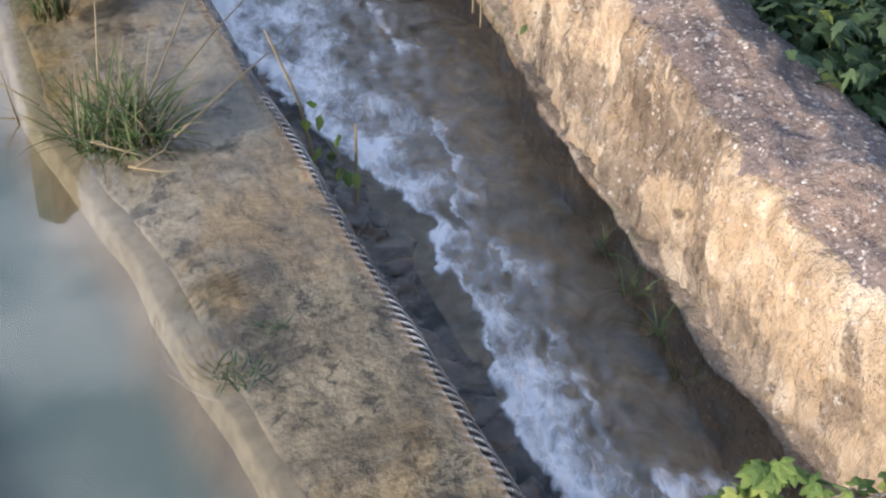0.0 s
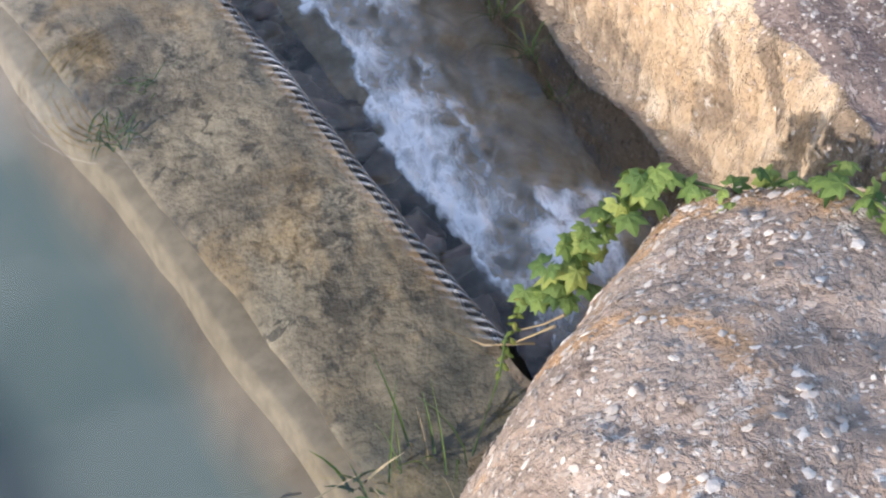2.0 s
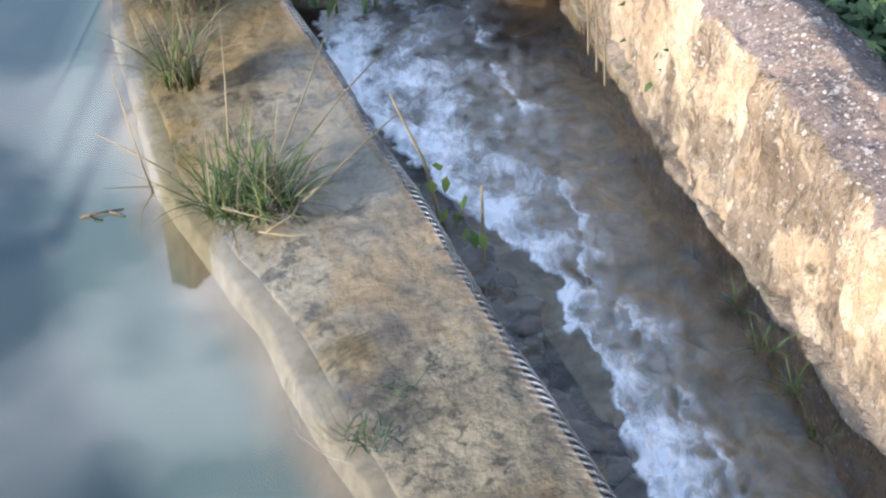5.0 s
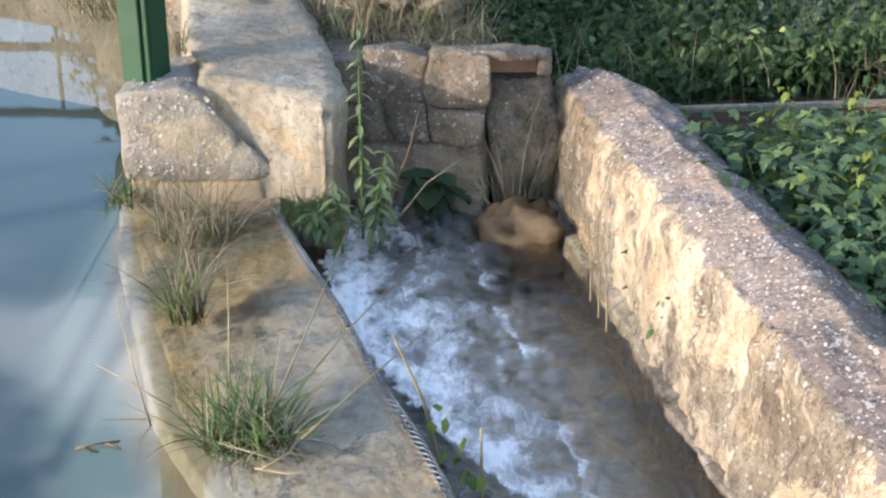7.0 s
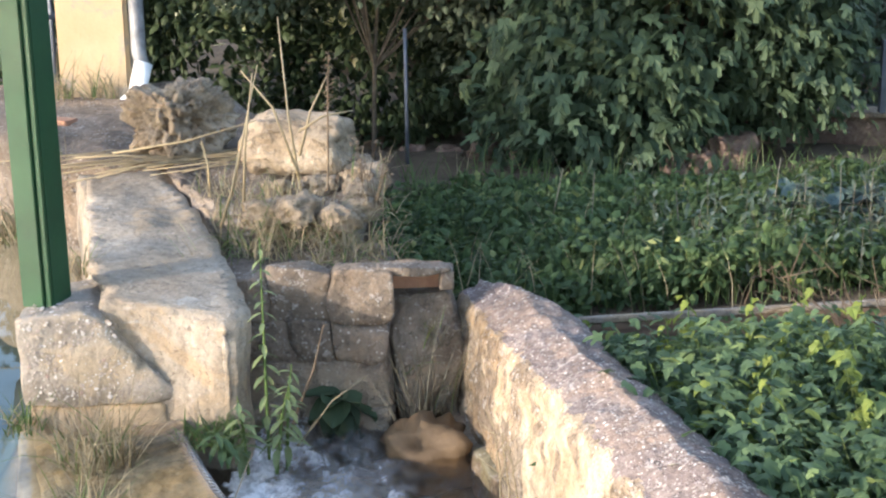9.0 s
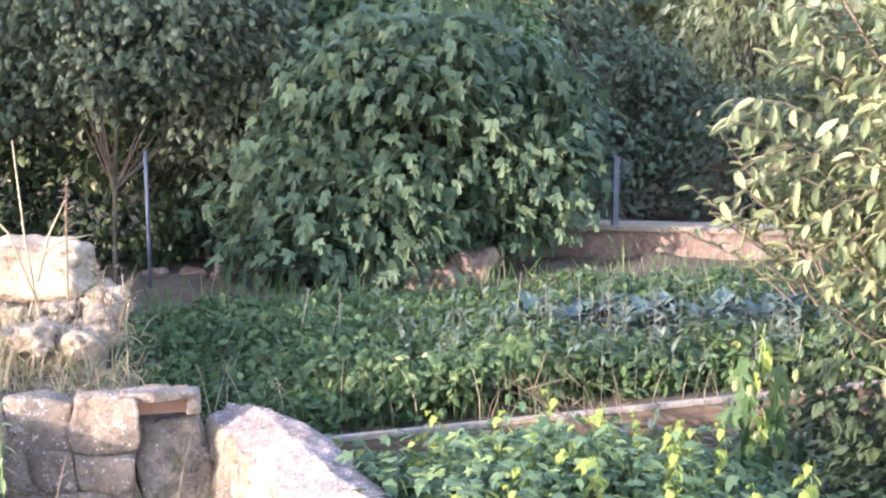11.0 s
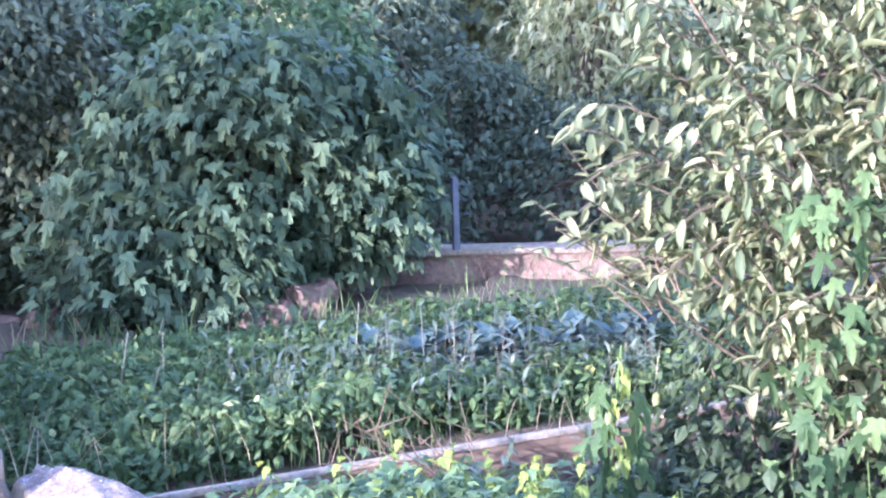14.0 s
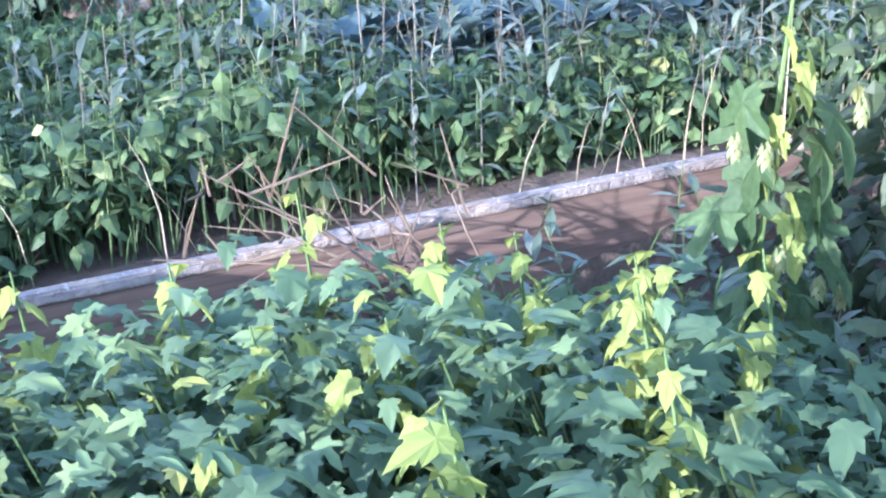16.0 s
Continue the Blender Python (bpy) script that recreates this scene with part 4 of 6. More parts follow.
extruded("slab", [(0.07, 5.15), (0.2, 5.14), (0.335, 5.19), (0.35, 5.27), (0.2, 5.25), (0.08, 5.26)], 0.37, [0.4, 0.415, 0.39, 0.39, 0.415, 0.4], M_RUBBLE, conduit, 0.014, 0.01)
extruded("jamb", [(0.305, 5.2), (0.355, 5.22), (0.36, 5.32), (0.31, 5.32)], 0.298, 0.372, M_RUBBLE, conduit, 0.01, 0.01)
part("back", box(0.12, 0.32, 5.28, 5.33, 0.29, 0.375), M_TERRA, conduit, "rust-brown clay at the back of the mouth")
tagged(extruded("wall_conduit", [(0.13, 5.22), (0.36, 5.24), (0.38, 5.45), (0.13, 5.45)], -0.6, 0.3, M_RUBBLE, None, 0.05, 0.03), "earthy stone wall under the conduit mouth", "wall", kind="structure")

b_ = tagged(part("ochre_boulder", rock_mesh(0.31, 0.27, 0.23, 4.4, 2.6, 0.5), M_OCHRE, None, smooth=True), "ochre boulder standing in the running water", "stone")
b_.location = (0.24, 4.98, -0.36)

for name, x, y, z, sx, sy, sz, seed, rough, label in (("limestone_block", -0.22, 6.6, 0.44, 0.45, 0.3, 0.25, 1, 0.16, "pale squared limestone block lying on the rubble platform"),
                                                      ("pitted_boulder", -0.76, 7.0, 0.44, 0.44, 0.36, 0.33, 2, 0.3, "pitted grey limestone boulder lying on the rubble platform")):
    b_ = tagged(part(name, rock_mesh(sx, sy, sz, seed * 3.7, 4.0, rough, 5 if seed == 2 else 4, 0.6 if seed == 2 else 0.0), M_LIME, None, smooth=True), label, "stone", "stones on the platform")
    b_.location = (x, y, z - 0.02)
    b_.rotation_euler = (0, 0, -0.25 if seed == 1 else 0.9)
for i, (x, y, s_) in enumerate(((-0.34, 5.84, 0.13), (-0.2, 5.8, 0.15), (-0.05, 5.74, 0.13), (0.03, 5.86, 0.12), (0.05, 6.05, 0.14), (0.06, 6.3, 0.15), (-0.12, 6.3, 0.1), (0.04, 6.55, 0.12), (-0.3, 6.25, 0.09))):
    b_ = tagged(part("rubble_stone", rock_mesh(s_ * 1.3, s_, s_ * 0.75, i * 3.1 + 2, 3.2, 0.4, 3), M_LIME, None, smooth=True), "pale rubble stone at the edge of the platform", "stone", "rubble on the platform")
    b_.location, b_.rotation_euler = (x, y, 0.385 + 0.02 * (y - 5.7)), (0, 0, i * 1.1)
b_ = tagged(part("brick", box(-0.05, 0.05, -0.1, 0.1, 0, 0.06, 0.006), M_TERRA, None), "worn pinkish brick lying behind the green post", "brick")
b_.location, b_.rotation_euler = (-1.46, 7.75, 0.425), (0, 0, radians(60))

# ---- house corner and bank beyond the pond ----
pillar = thing("gate_pillar", (-1.36, 8.62, 0.42), "yellow plastered gate pillar with a peeling base", "pillar")
part("shaft", box(-0.19, 0.19, -0.2, 0.2, 0.0, 2.1, 0.02), M_PLASTER, pillar)
part("cap", box(-0.24, 0.24, -0.25, 0.25, 2.1, 2.2, 0.015), M_BLOCK, pillar)
v, f = tube([(0.25, -0.22, 2.0), (0.245, -0.22, 0.3), (0.27, -0.25, 0.2)], [0.04, 0.04, 0.04], 12)
pipe = mesh_object("downpipe", v, f, M_ZINC, pillar, "grey zinc pipe", smooth=True)
v, f = tube([(0.27, -0.25, 0.24), (0.24, -0.3, 0.12), (0.2, -0.38, 0.05)], [0.05, 0.05, 0.055], 12)
mesh_object("shoe", v, f, M_WHITE, pipe, "white plastic outlet", smooth=True)
part("bracket", box(0.18, 0.3, -0.27, -0.24, 0.6, 0.63, 0.003), M_ZINC, pipe)
tagged(extruded("wall_bank", [(-1.7, 7.72), (-2.3, 8.1), (-4.5, 9.25), (-7.0, 9.8), (-14.6, 9.8), (-14.6, 10.6), (-4.5, 10.4), (-2.0, 9.3), (-1.7, 8.3)], -0.7,
                [0.28, 0.27, 0.27, 0.27, 0.27, 0.27, 0.27, 0.27, 0.28], M_RUBBLE, None, 0.02, 0.03), "grey concrete bank wall on the far side of the pond", "wall", kind="structure")
for i, pts in enumerate(([(-0.15, -9.6), (2.3, -9.6), (2.3, -1.36), (-0.33, -1.36)], [(-15.3, -9.6), (-0.14, -9.6), (-0.14, -8.95), (-14.3, -8.95)], [(-16.2, -9.6), (-14.0, -9.6), (-14.3, 9.82), (-16.2, 9.82)])):
    tagged(extruded("bank_%d" % (i + 1), pts, -0.85, 0.3, M_SOIL, None, 0.03, 0.05), "bare earth bank round the pond", "bank", kind="structure")
railing = thing("railing", (-2.9, 9.45, 0.26), "dark steel pipe railing above the pond bank", "railing")
for z in (0.54, 0.98):
    v, f = tube([(-2.6, 0.25, z), (1.2, -0.05, z)], [0.035, 0.035], 8)
    mesh_object("rail", v, f, M_STEEL, railing, smooth=True)
for x in (-2.5, -1.1, 0.42, 1.15):
    v, f = tube([(x, 0.03 - 0.08 * x, -0.02), (x, 0.03 - 0.08 * x, 1.0)], [0.014, 0.014], 8)
    mesh_object("baluster", v, f, M_STEEL, railing, smooth=True)

# ---- garden ----
v, f = grid(60, 40, lambda a, b: (0.2 + 9 * a, 7.36 + 4.4 * b, -0.56 + 0.05 * nz(a * 9, b * 4, 0, 2.0) if 0 < b < 1 else -0.8))
tagged(mesh_object("garden_bed", v, f, M_SOIL, smooth=True), "raised garden bed of dark earth", "garden bed", kind="structure")


def crown(name, parent, template, material, n, blob, size, seed, clump=14, tilt=38):
    """Leaves in drooping clumps over the shell of an uneven blob."""
    r_ = random.Random(seed)
    h = Heap()
    cx, cy, cz, rx, ry, rz = blob
    for _ in range(n // clump):
        d = Vector((r_.gauss(0, 1), r_.gauss(0, 1), r_.gauss(0, 1))).normalized()
        s = (0.72 + 0.3 * r_.random()) * (1 + 0.22 * nz(d.x + seed, d.y, d.z, 2.2, 2))
        base = Vector((cx + d.x * rx * s, cy + d.y * ry * s, cz + d.z * rz * s))
        for _ in range(clump):
            p = base + Vector((r_.gauss(0, 1), r_.gauss(0, 1), r_.gauss(0, 1))) * size * 0.9
            yaw = math.degrees(math.atan2(-d.x, d.y)) + r_.gauss(0, 50)
            h.put(template, turned(p, yaw, r_.gauss(tilt, 32), r_.gauss(0, 25), size * (0.65 + 0.6 * r_.random())))
    return h.done(name, material, parent)


def tree(name, place, label, category, blobs, template, material, size, n, seed, trunk_r=0.08):
    t_ = thing(name, place, label, category)
    hv = Heap()
    r_ = random.Random(seed)
    top = Vector(blobs[0][:3])
    hv.add(*tube([(0, 0, -0.05), (0.03, 0.02, top.z * 0.4), (top.x * 0.6, top.y * 0.6, top.z)], [trunk_r, trunk_r * 0.8, trunk_r * 0.4], 8))
    for bx, by, bz, rx, ry, rz in blobs:
        for _ in range(5):
            e = Vector((bx + r_.uniform(-1, 1) * rx * 0.7, by + r_.uniform(-1, 1) * ry * 0.7, bz + r_.uniform(-0.4, 0.9) * rz * 0.8))
            s0 = Vector((0.03, 0.02, max(0.05, top.z * 0.35)))
            hv.add(*tube([s0, s0.lerp(e, 0.5) + Vector((0, 0, 0.1)), e], [trunk_r * 0.5, trunk_r * 0.3, 0.008], 5))
    hv.done("trunk", M_BARK, t_)
    tot = sum(b[3] * b[5] for b in blobs)
    for i, b in enumerate(blobs):
        crown("crown", t_, template, material, int(n * b[3] * b[5] / tot), b, size, seed * 17 + i, tilt=44 if template is L_FIG else 38)
    return t_



tree("fig_tree", (2.35, 11.4, -0.8), "broad dark green fig tree with lobed leaves", "tree",
     [(0.1, 0, 1.28, 1.05, 0.8, 0.78), (0.85, -0.1, 1.22, 0.52, 0.55, 0.64), (-0.75, -0.1, 0.8, 0.52, 0.55, 0.55), (0.15, 0, 1.75, 0.8, 0.55, 0.38), (-0.38, -0.35, 0.62, 0.6, 0.5, 0.48)], L_FIG, M_FIG, 0.145, 12500, 3)
tree("ivy_mound", (2.6, 12.9, -0.8), "green climbing ivy heaped over a hidden support behind the fig", "climber",
     [(0.1, 0, 2.0, 0.95, 0.6, 0.95), (-0.7, 0, 1.6, 0.65, 0.5, 0.8), (0.8, 0, 1.7, 0.55, 0.5, 0.75)], L_OVATE, M_IVY, 0.085, 9000, 6, 0.05)
tree("plum_bush", (0.2, 12.4, -0.8), "dark small-leaved bush overhanging a shady hollow", "bush",
     [(0.25, 0, 2.25, 1.2, 0.9, 0.85), (-0.8, 0.2, 2.2, 0.9, 0.8, 1.0), (1.0, 0.4, 1.7, 0.8, 0.7, 1.1)], L_OVATE, M_OLIVE, 0.085, 17000, 4, 0.022)
# hedge added behind the bush; its dark leaves imitate the shade of the hollow
h_edge = thing("hedge", (0.2, 13.3, -0.8), "dense hedge added at the garden's end, its dark leaves standing for shade", "hedge")
for i, (x, z) in enumerate(((-2.6, 1.0), (-1.3, 1.2), (0.0, 1.0), (1.2, 1.1), (2.4, 1.2))):
    crown("foliage", h_edge, L_OVATE, M_DARKLEAF, 4600, (x, 0.1 * i, z + 0.05, 0.95, 0.6, 1.4), 0.11, 130 + i)
# the wooded slope that closes the garden
v, f = grid(50, 24, lambda a, b: (-6 + 46 * a, 21 + 40 * b - 12 * a, -0.8 + 9.0 * min(1, b * 2.2) * min(1, 0.25 + a * 3) + 0.5 * nz(a * 20, b * 12, 0, 0.6) if b > 0 else -0.9))
tagged(mesh_object("hillside", v, f, M_HILL, smooth=True, up=True), "wooded green hillside behind the garden", "hill", kind="structure")
# these crowns get the pale leaf colour that imitates sun on them
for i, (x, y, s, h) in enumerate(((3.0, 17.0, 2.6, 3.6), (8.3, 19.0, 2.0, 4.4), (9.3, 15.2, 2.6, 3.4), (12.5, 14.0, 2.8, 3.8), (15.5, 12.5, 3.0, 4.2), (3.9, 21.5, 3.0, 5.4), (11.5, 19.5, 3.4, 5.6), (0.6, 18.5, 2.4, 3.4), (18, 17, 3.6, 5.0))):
    tree("ash_tree", (x, y, -0.8), "tall broadleaf tree behind the garden, sunlight painted into its crown colour", "tree",
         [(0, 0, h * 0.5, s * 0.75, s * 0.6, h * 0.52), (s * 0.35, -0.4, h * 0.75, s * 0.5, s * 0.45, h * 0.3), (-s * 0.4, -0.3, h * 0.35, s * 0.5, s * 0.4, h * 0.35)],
         L_OVATE, M_SUNTINT, 0.2, 4600, 20 + i, 0.16)
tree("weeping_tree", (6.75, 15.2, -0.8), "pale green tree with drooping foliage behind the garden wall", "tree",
     [(0.2, 0, 1.9, 0.75, 0.6, 0.95), (0.3, 0, 2.6, 0.6, 0.5, 0.5)], L_LANCE, M_SUNTINT, 0.13, 3600, 41, 0.08)
tree("laurel_bush", (5.2, 14.4, -0.8), "dark bush in the shade behind the fence", "bush",
     [(0, 0, 0.9, 0.75, 0.6, 1.0), (-0.75, 0.4, 2.0, 0.75, 0.6, 1.2), (-0.7, -0.6, 0.6, 0.7, 0.5, 0.7), (0.1, 0, 1.25, 0.6, 0.5, 0.6), (0.6, 0.1, 0.9, 0.6, 0.5, 0.6), (0.9, -0.8, 0.7, 0.8, 0.5, 0.7), (1.7, -1.4, 0.9, 0.8, 0.5, 0.95)], L_OVATE, M_OLIVE, 0.09, 12500, 44, 0.04)
tree("oak_tree", (5.3, 17.6, -0.8), "grey-green tree in half shade behind the garden", "tree",
     [(0, 0, 2.2, 1.0, 0.8, 1.6), (-0.3, 0.2, 3.4, 0.8, 0.7, 1.0)], L_OVATE, M_OLIVE, 0.17, 3600, 47, 0.14)
# tall trees added out of view on the far bank, only to shade the garden
for i, (x, y, r, zc, rz) in enumerate(((-17.3, -0.85, 0.6, 7.2, 1.75), (-17.6, -1.7, 0.62, 8.2, 1.35), (-17.5, -3.0, 0.5, 7.55, 0.95), (-17.4, -3.6, 0.5, 7.45, 0.95), (-17.6, -4.15, 0.4, 7.4, 0.9), (-18.0, 2.9, 1.2, 4.6, 3.4))):
    tree("poplar", (x, y, -0.8), "tall slim dark tree on the far pond bank", "tree", [(0, 0, zc, r, r, rz)], L_OVATE, M_DARKLEAF, 0.2, 4200, 70 + i, 0.04)

# ---- low wall and fence at the end of the garden ----
tagged(extruded("wall_garden", [(2.9, 11.98), (5.6, 10.92), (8.5, 9.8), (8.5, 10.0), (5.7, 11.1), (2.98, 12.18)], -0.85, -0.355, M_REDSTONE, None, 0.025, 0.02), "low rubble wall at the end of the garden", "wall", kind="structure")
tagged(extruded("wall_coping", [(2.88, 11.94), (5.6, 10.88), (8.5, 9.76), (8.52, 10.04), (5.72, 11.14), (2.98, 12.22)], -0.355, -0.315, M_LEDGE, None, 0.006, 0.008), "pale concrete coping on the garden wall", "coping", kind="structure")
fence = thing("fence", (4.1, 11.5, -0.32), "grey steel fence on the garden wall", "fence")
for x in (-0.9, 0.0):
    part("post", box(x - 0.025, x + 0.025, -0.025 - 0.39 * x, 0.025 - 0.39 * x, 0, 0.56), M_STEEL, fence)
for j in range(5):
    v, f = tube([(-0.9, 0.36, 0.06 + 0.11 * j), (0.12, -0.045, 0.06 + 0.11 * j)], [0.004, 0.004], 6)
    mesh_object("wire", v, f, M_STEEL, fence)
v, f = tube([(0.43, 11.2, -0.8), (0.43, 11.2, 0.45)], [0.015, 0.013], 8)
tagged(mesh_object("garden_pole", v, f, M_STEEL, smooth=True), "thin grey pole standing under the dark bush", "pole")

# ---- stones round the tree ----
for i, (x, y, s) in enumerate(((2.3, 10.62, 0.2), (2.5, 10.68, 0.26), (2.72, 10.8, 0.3), (2.62, 10.62, 0.16), (2.85, 11.0, 0.3), (1.32, 11.2, 0.26), (1.02, 11.4, 0.3), (0.75, 11.6, 0.26), (1.55, 11.1, 0.14), (0.5, 11.7, 0.22), (1.15, 11.15, 0.16))):
    b_ = tagged(part("field_stone", rock_mesh(s, s * 0.8, s * 0.7, i * 2.3 + 5, 3.6, 0.5, 3), M_REDSTONE, None, smooth=True), "reddish brown field stone below the fig tree", "stone", "stones below the fig tree")
    b_.location, b_.rotation_euler = (x, y, -0.6 if y < 11.1 else -0.72), (0, 0, i * 1.3)

# ---- garden bed ----
board = thing("bed_edging", (0.6, 7.2, -0.8), "dark board edging with a pale cap along the garden bed", "edging")
part("board", box(0, 6.4, 0.0, 0.03, 0.0, 0.275, 0.004), M_BOARD, board)
part("cap", box(-0.01, 6.41, -0.01, 0.034, 0.277, 0.308, 0.006), M_PLINTH, board, "pale grey cap strip")
board.rotation_euler = (0, 0, radians(4.6))

h = Heap()
hs = Heap()
for _ in range(6000):
    x, y = rnd.uniform(0.25, 5.6), 7.45 + 2.7 * rnd.random()
    if y - 7.42 < 0.08 * (x - 0.6):
        continue
    top = -0.5 + (0.12 + 0.2 * rnd.random()) * (0.75 + 0.6 * nz(x, y, 0, 1.1)) * (1.0 if x > 0.7 else 0.5) * (1.0 if y < 9.3 else 0.6)
    hs.add(*tube([(x, y, -0.6), (x + rnd.gauss(0, 0.02), y, top)], [0.0028, 0.0015], 3))
    for q in range(7):
        p = (x + rnd.gauss(0, 0.05), y + rnd.gauss(0, 0.045), top - 0.17 * rnd.random())
        h.put(L_OVATE, turned(p, rnd.uniform(0, 360), rnd.gauss(30, 28), rnd.gauss(0, 25), 0.04 + 0.052 * rnd.random()))
tagged(h.done("bed_greens", M_BED), "dense bed of leafy green garden plants", "plants", kind="stuff")
tagged(hs.done("bed_stems", M_BED), "thin green stems of the garden plants", "stems", kind="stuff")
h = Heap()
for _ in range(2600):
    x, y = rnd.uniform(0.3, 6.6), rnd.choice((7.5, 10.3, 9.0, 9.6, 8.2)) + rnd.gauss(0, 0.4)
    if y - 7.4 < 0.08 * (x - 0.6):
        continue
    h.add(*blade((x, y, -0.58), rnd.uniform(0, 360), rnd.uniform(0.15, 0.4), rnd.uniform(0, 25), 0.008, 3))
tagged(h.done("bed_grass", M_GRASS), "tall grass among the garden plants", "grass", kind="stuff")
h = Heap()
for _ in range(150):
    x, y = rnd.uniform(0.5, 5.0), 7.45 + 3.1 * rnd.random() ** 2
    h.add(*blade((x, y, -0.55), rnd.uniform(0, 360), rnd.uniform(0.3, 0.5), rnd.uniform(0, 30), 0.006, 3))
tagged(h.done("dry_grass", M_STRAW), "dry straw stems standing among the greens", "grass", kind="stuff")

cabbage = thing("cabbage", (2.55, 8.75, -0.57), "blue-green cabbage with spreading leaves in the bed", "cabbage", "cabbages in a row")
for q in range(11):
    hv = Heap()
    a, rr = q * 137.5, 1 - q / 14
    hv.put(L_CUP, turned((0, 0, 0.12 + 0.014 * q), a, -62 + 58 * rr, 0, 0.2 * (0.7 + 0.3 * rr)))
    hv.done("leaf", M_CABBAGE, cabbage, smooth=True)
for i in range(1, 14):
    copy_thing(cabbage, pose(2.55 + 0.13 * i + 0.03 * math.sin(i * 5), 8.8 - 0.02 * i + 0.16 * math.sin(i * 2.1), -0.58, 0, 0, i * 77))

for i, (x, y, z, hgt, lean) in enumerate(((2.4, 8.5, -0.58, 0.6, 0.06), (2.58, 8.4, -0.58, 0.52, 0.0), (2.8, 8.4, -0.58, 0.56, -0.02), (2.95, 8.35, -0.58, 0.55, 0.0), (1.4, 8.7, -0.58, 0.5, 0.02), (1.15, 8.8, -0.58, 0.5, 0.1), (1.9, 8.5, -0.58, 0.42, -0.04), (3.2, 8.3, -0.58, 0.5, 0.03))):
    stalk("garden_stake", [(x, y, z), (x + lean * 0.5, y, z + hgt * 0.5), (x + lean, y, z + hgt)], 0.006, M_DEAD, "thin pale wooden stake in the garden bed", "stake", "stakes in the bed")

# a dry branch lying over the edging
dry = thing("dry_branch", (2.55, 6.9, -0.6), "bare brown twiggy branch leaning on the bed edging", "branch")
for q in range(15):
    hv = Heap()
    r_ = random.Random(300 + q)
    e = Vector((r_.uniform(-0.75, 0.05), r_.uniform(-0.05, 0.3), r_.uniform(0.12, 0.5)))
    m1 = e * 0.5 + Vector((r_.gauss(0, 0.04), r_.gauss(0, 0.04), 0.03))
    m2 = e * 0.25 + Vector((r_.gauss(0, 0.03), r_.gauss(0, 0.03), -0.02))
    m3 = e * 0.78 + Vector((r_.gauss(0, 0.03), r_.gauss(0, 0.02), 0.02))
    hv.add(*tube([(0, 0, 0), m2, m1, m3, e + Vector((0.03, 0, -0.02))], [0.005, 0.0042, 0.0035, 0.0025, 0.001], 5))
    for _ in range(3):
        g = m1.lerp(e, r_.random())
        hv.add(*tube([g, g + Vector((r_.gauss(0, 0.1), r_.gauss(0, 0.05), abs(r_.gauss(0, 0.1))))], [0.004, 0.0015], 4))
    hv.done("twig", M_RUST, dry)


# ---- hops and shrub beside the wall ----
def cone(parent, place, s):
    """A hop cone of overlapping bracts."""
    h_ = Heap()
    for i in range(26):
        z_ = 1 - 2 * (i + 0.5) / 26
        r_ = math.sqrt(max(0, 1 - z_ * z_)) * 0.62
        a_ = i * 137.5
        h_.put(L_OVATE, turned((r_ * math.cos(radians(a_)) * 0.7, r_ * math.sin(radians(a_)) * 0.7, z_ * 0.9), a_ - 90, 66, 0, 0.8))
    ob = h_.done("cone", M_CONE, parent, "pale yellow-green hop cone")
    ob.location, ob.scale = place, (s, s, s)
    return ob


HOP_Z = TERRACE_Z
hops = thing("hop_heap", (1.5, 4.4, HOP_Z), "tangled heap of hop vines with dark lobed leaves", "vine")
h, hy, hs = Heap(), Heap(), Heap()
for i in range(1900):
    r_ = random.Random(900 + i)
    x = r_.uniform(0.72, 2.35)
    y = r_.uniform(2.7, 5.35)
    edge = along(OUTER, y) - 0.06 + 0.07 * nz(x, y, 0, 3.0)
    if x < edge + 0.0:
        continue
    over = 0.30 + 0.05 * nz(x, y, 0, 2.4, 3) - 0.4 * max(0.0, (y - 4.65)) - 0.45 * max(0, x - 1.72)
    low = min(1.0, (x - edge) / 0.2)
    z = over - 0.03 * (1 - low) + r_.gauss(0, 0.03)
    hs.add(*tube([(x + 0.1 - 1.5, y - 4.4, z - 0.35 - HOP_Z), (x - 1.5, y - 4.4, z - 0.05 - HOP_Z)], [0.0022, 0.0016], 4))
    for q in range(7):
        p = (x - 1.5 + r_.gauss(0, 0.07), y - 4.4 + r_.gauss(0, 0.07), z - HOP_Z + r_.gauss(0, 0.035) - 0.05 * q * 0.6)
        m_ = turned(p, r_.uniform(0, 360), r_.gauss(12, 17), r_.gauss(0, 17), r_.uniform(0.034, 0.07))
        (hy if q == 0 and r_.random() < 0.14 else h).put(L_HOP if q % 3 == 1 else L_HEART, m_)
tagged(h.done("foliage", M_HOP, hops, smooth=True), kind="stuff")
tagged(hy.done("young_foliage", M_HOPYOUNG, hops, "yellow-green young hop leaves"), kind="stuff")
tagged(hs.done("stem_growth", M_GRASS, hops), kind="stuff")
for i, (x, y, z) in enumerate(((0.95, 3.95, 0.2), (0.98, 3.86, 0.2), (1.02, 3.72, 0.2), (1.05, 3.62, 0.22), (1.1, 3.45, 0.2), (0.93, 4.1, 0.2), (1.2, 3.3, 0.2), (1.0, 3.78, 0.24))):
    cone(hops, (x - 1.55, y - 4.4, z + 0.02 - HOP_Z), 0.034 + 0.006 * (i % 3))

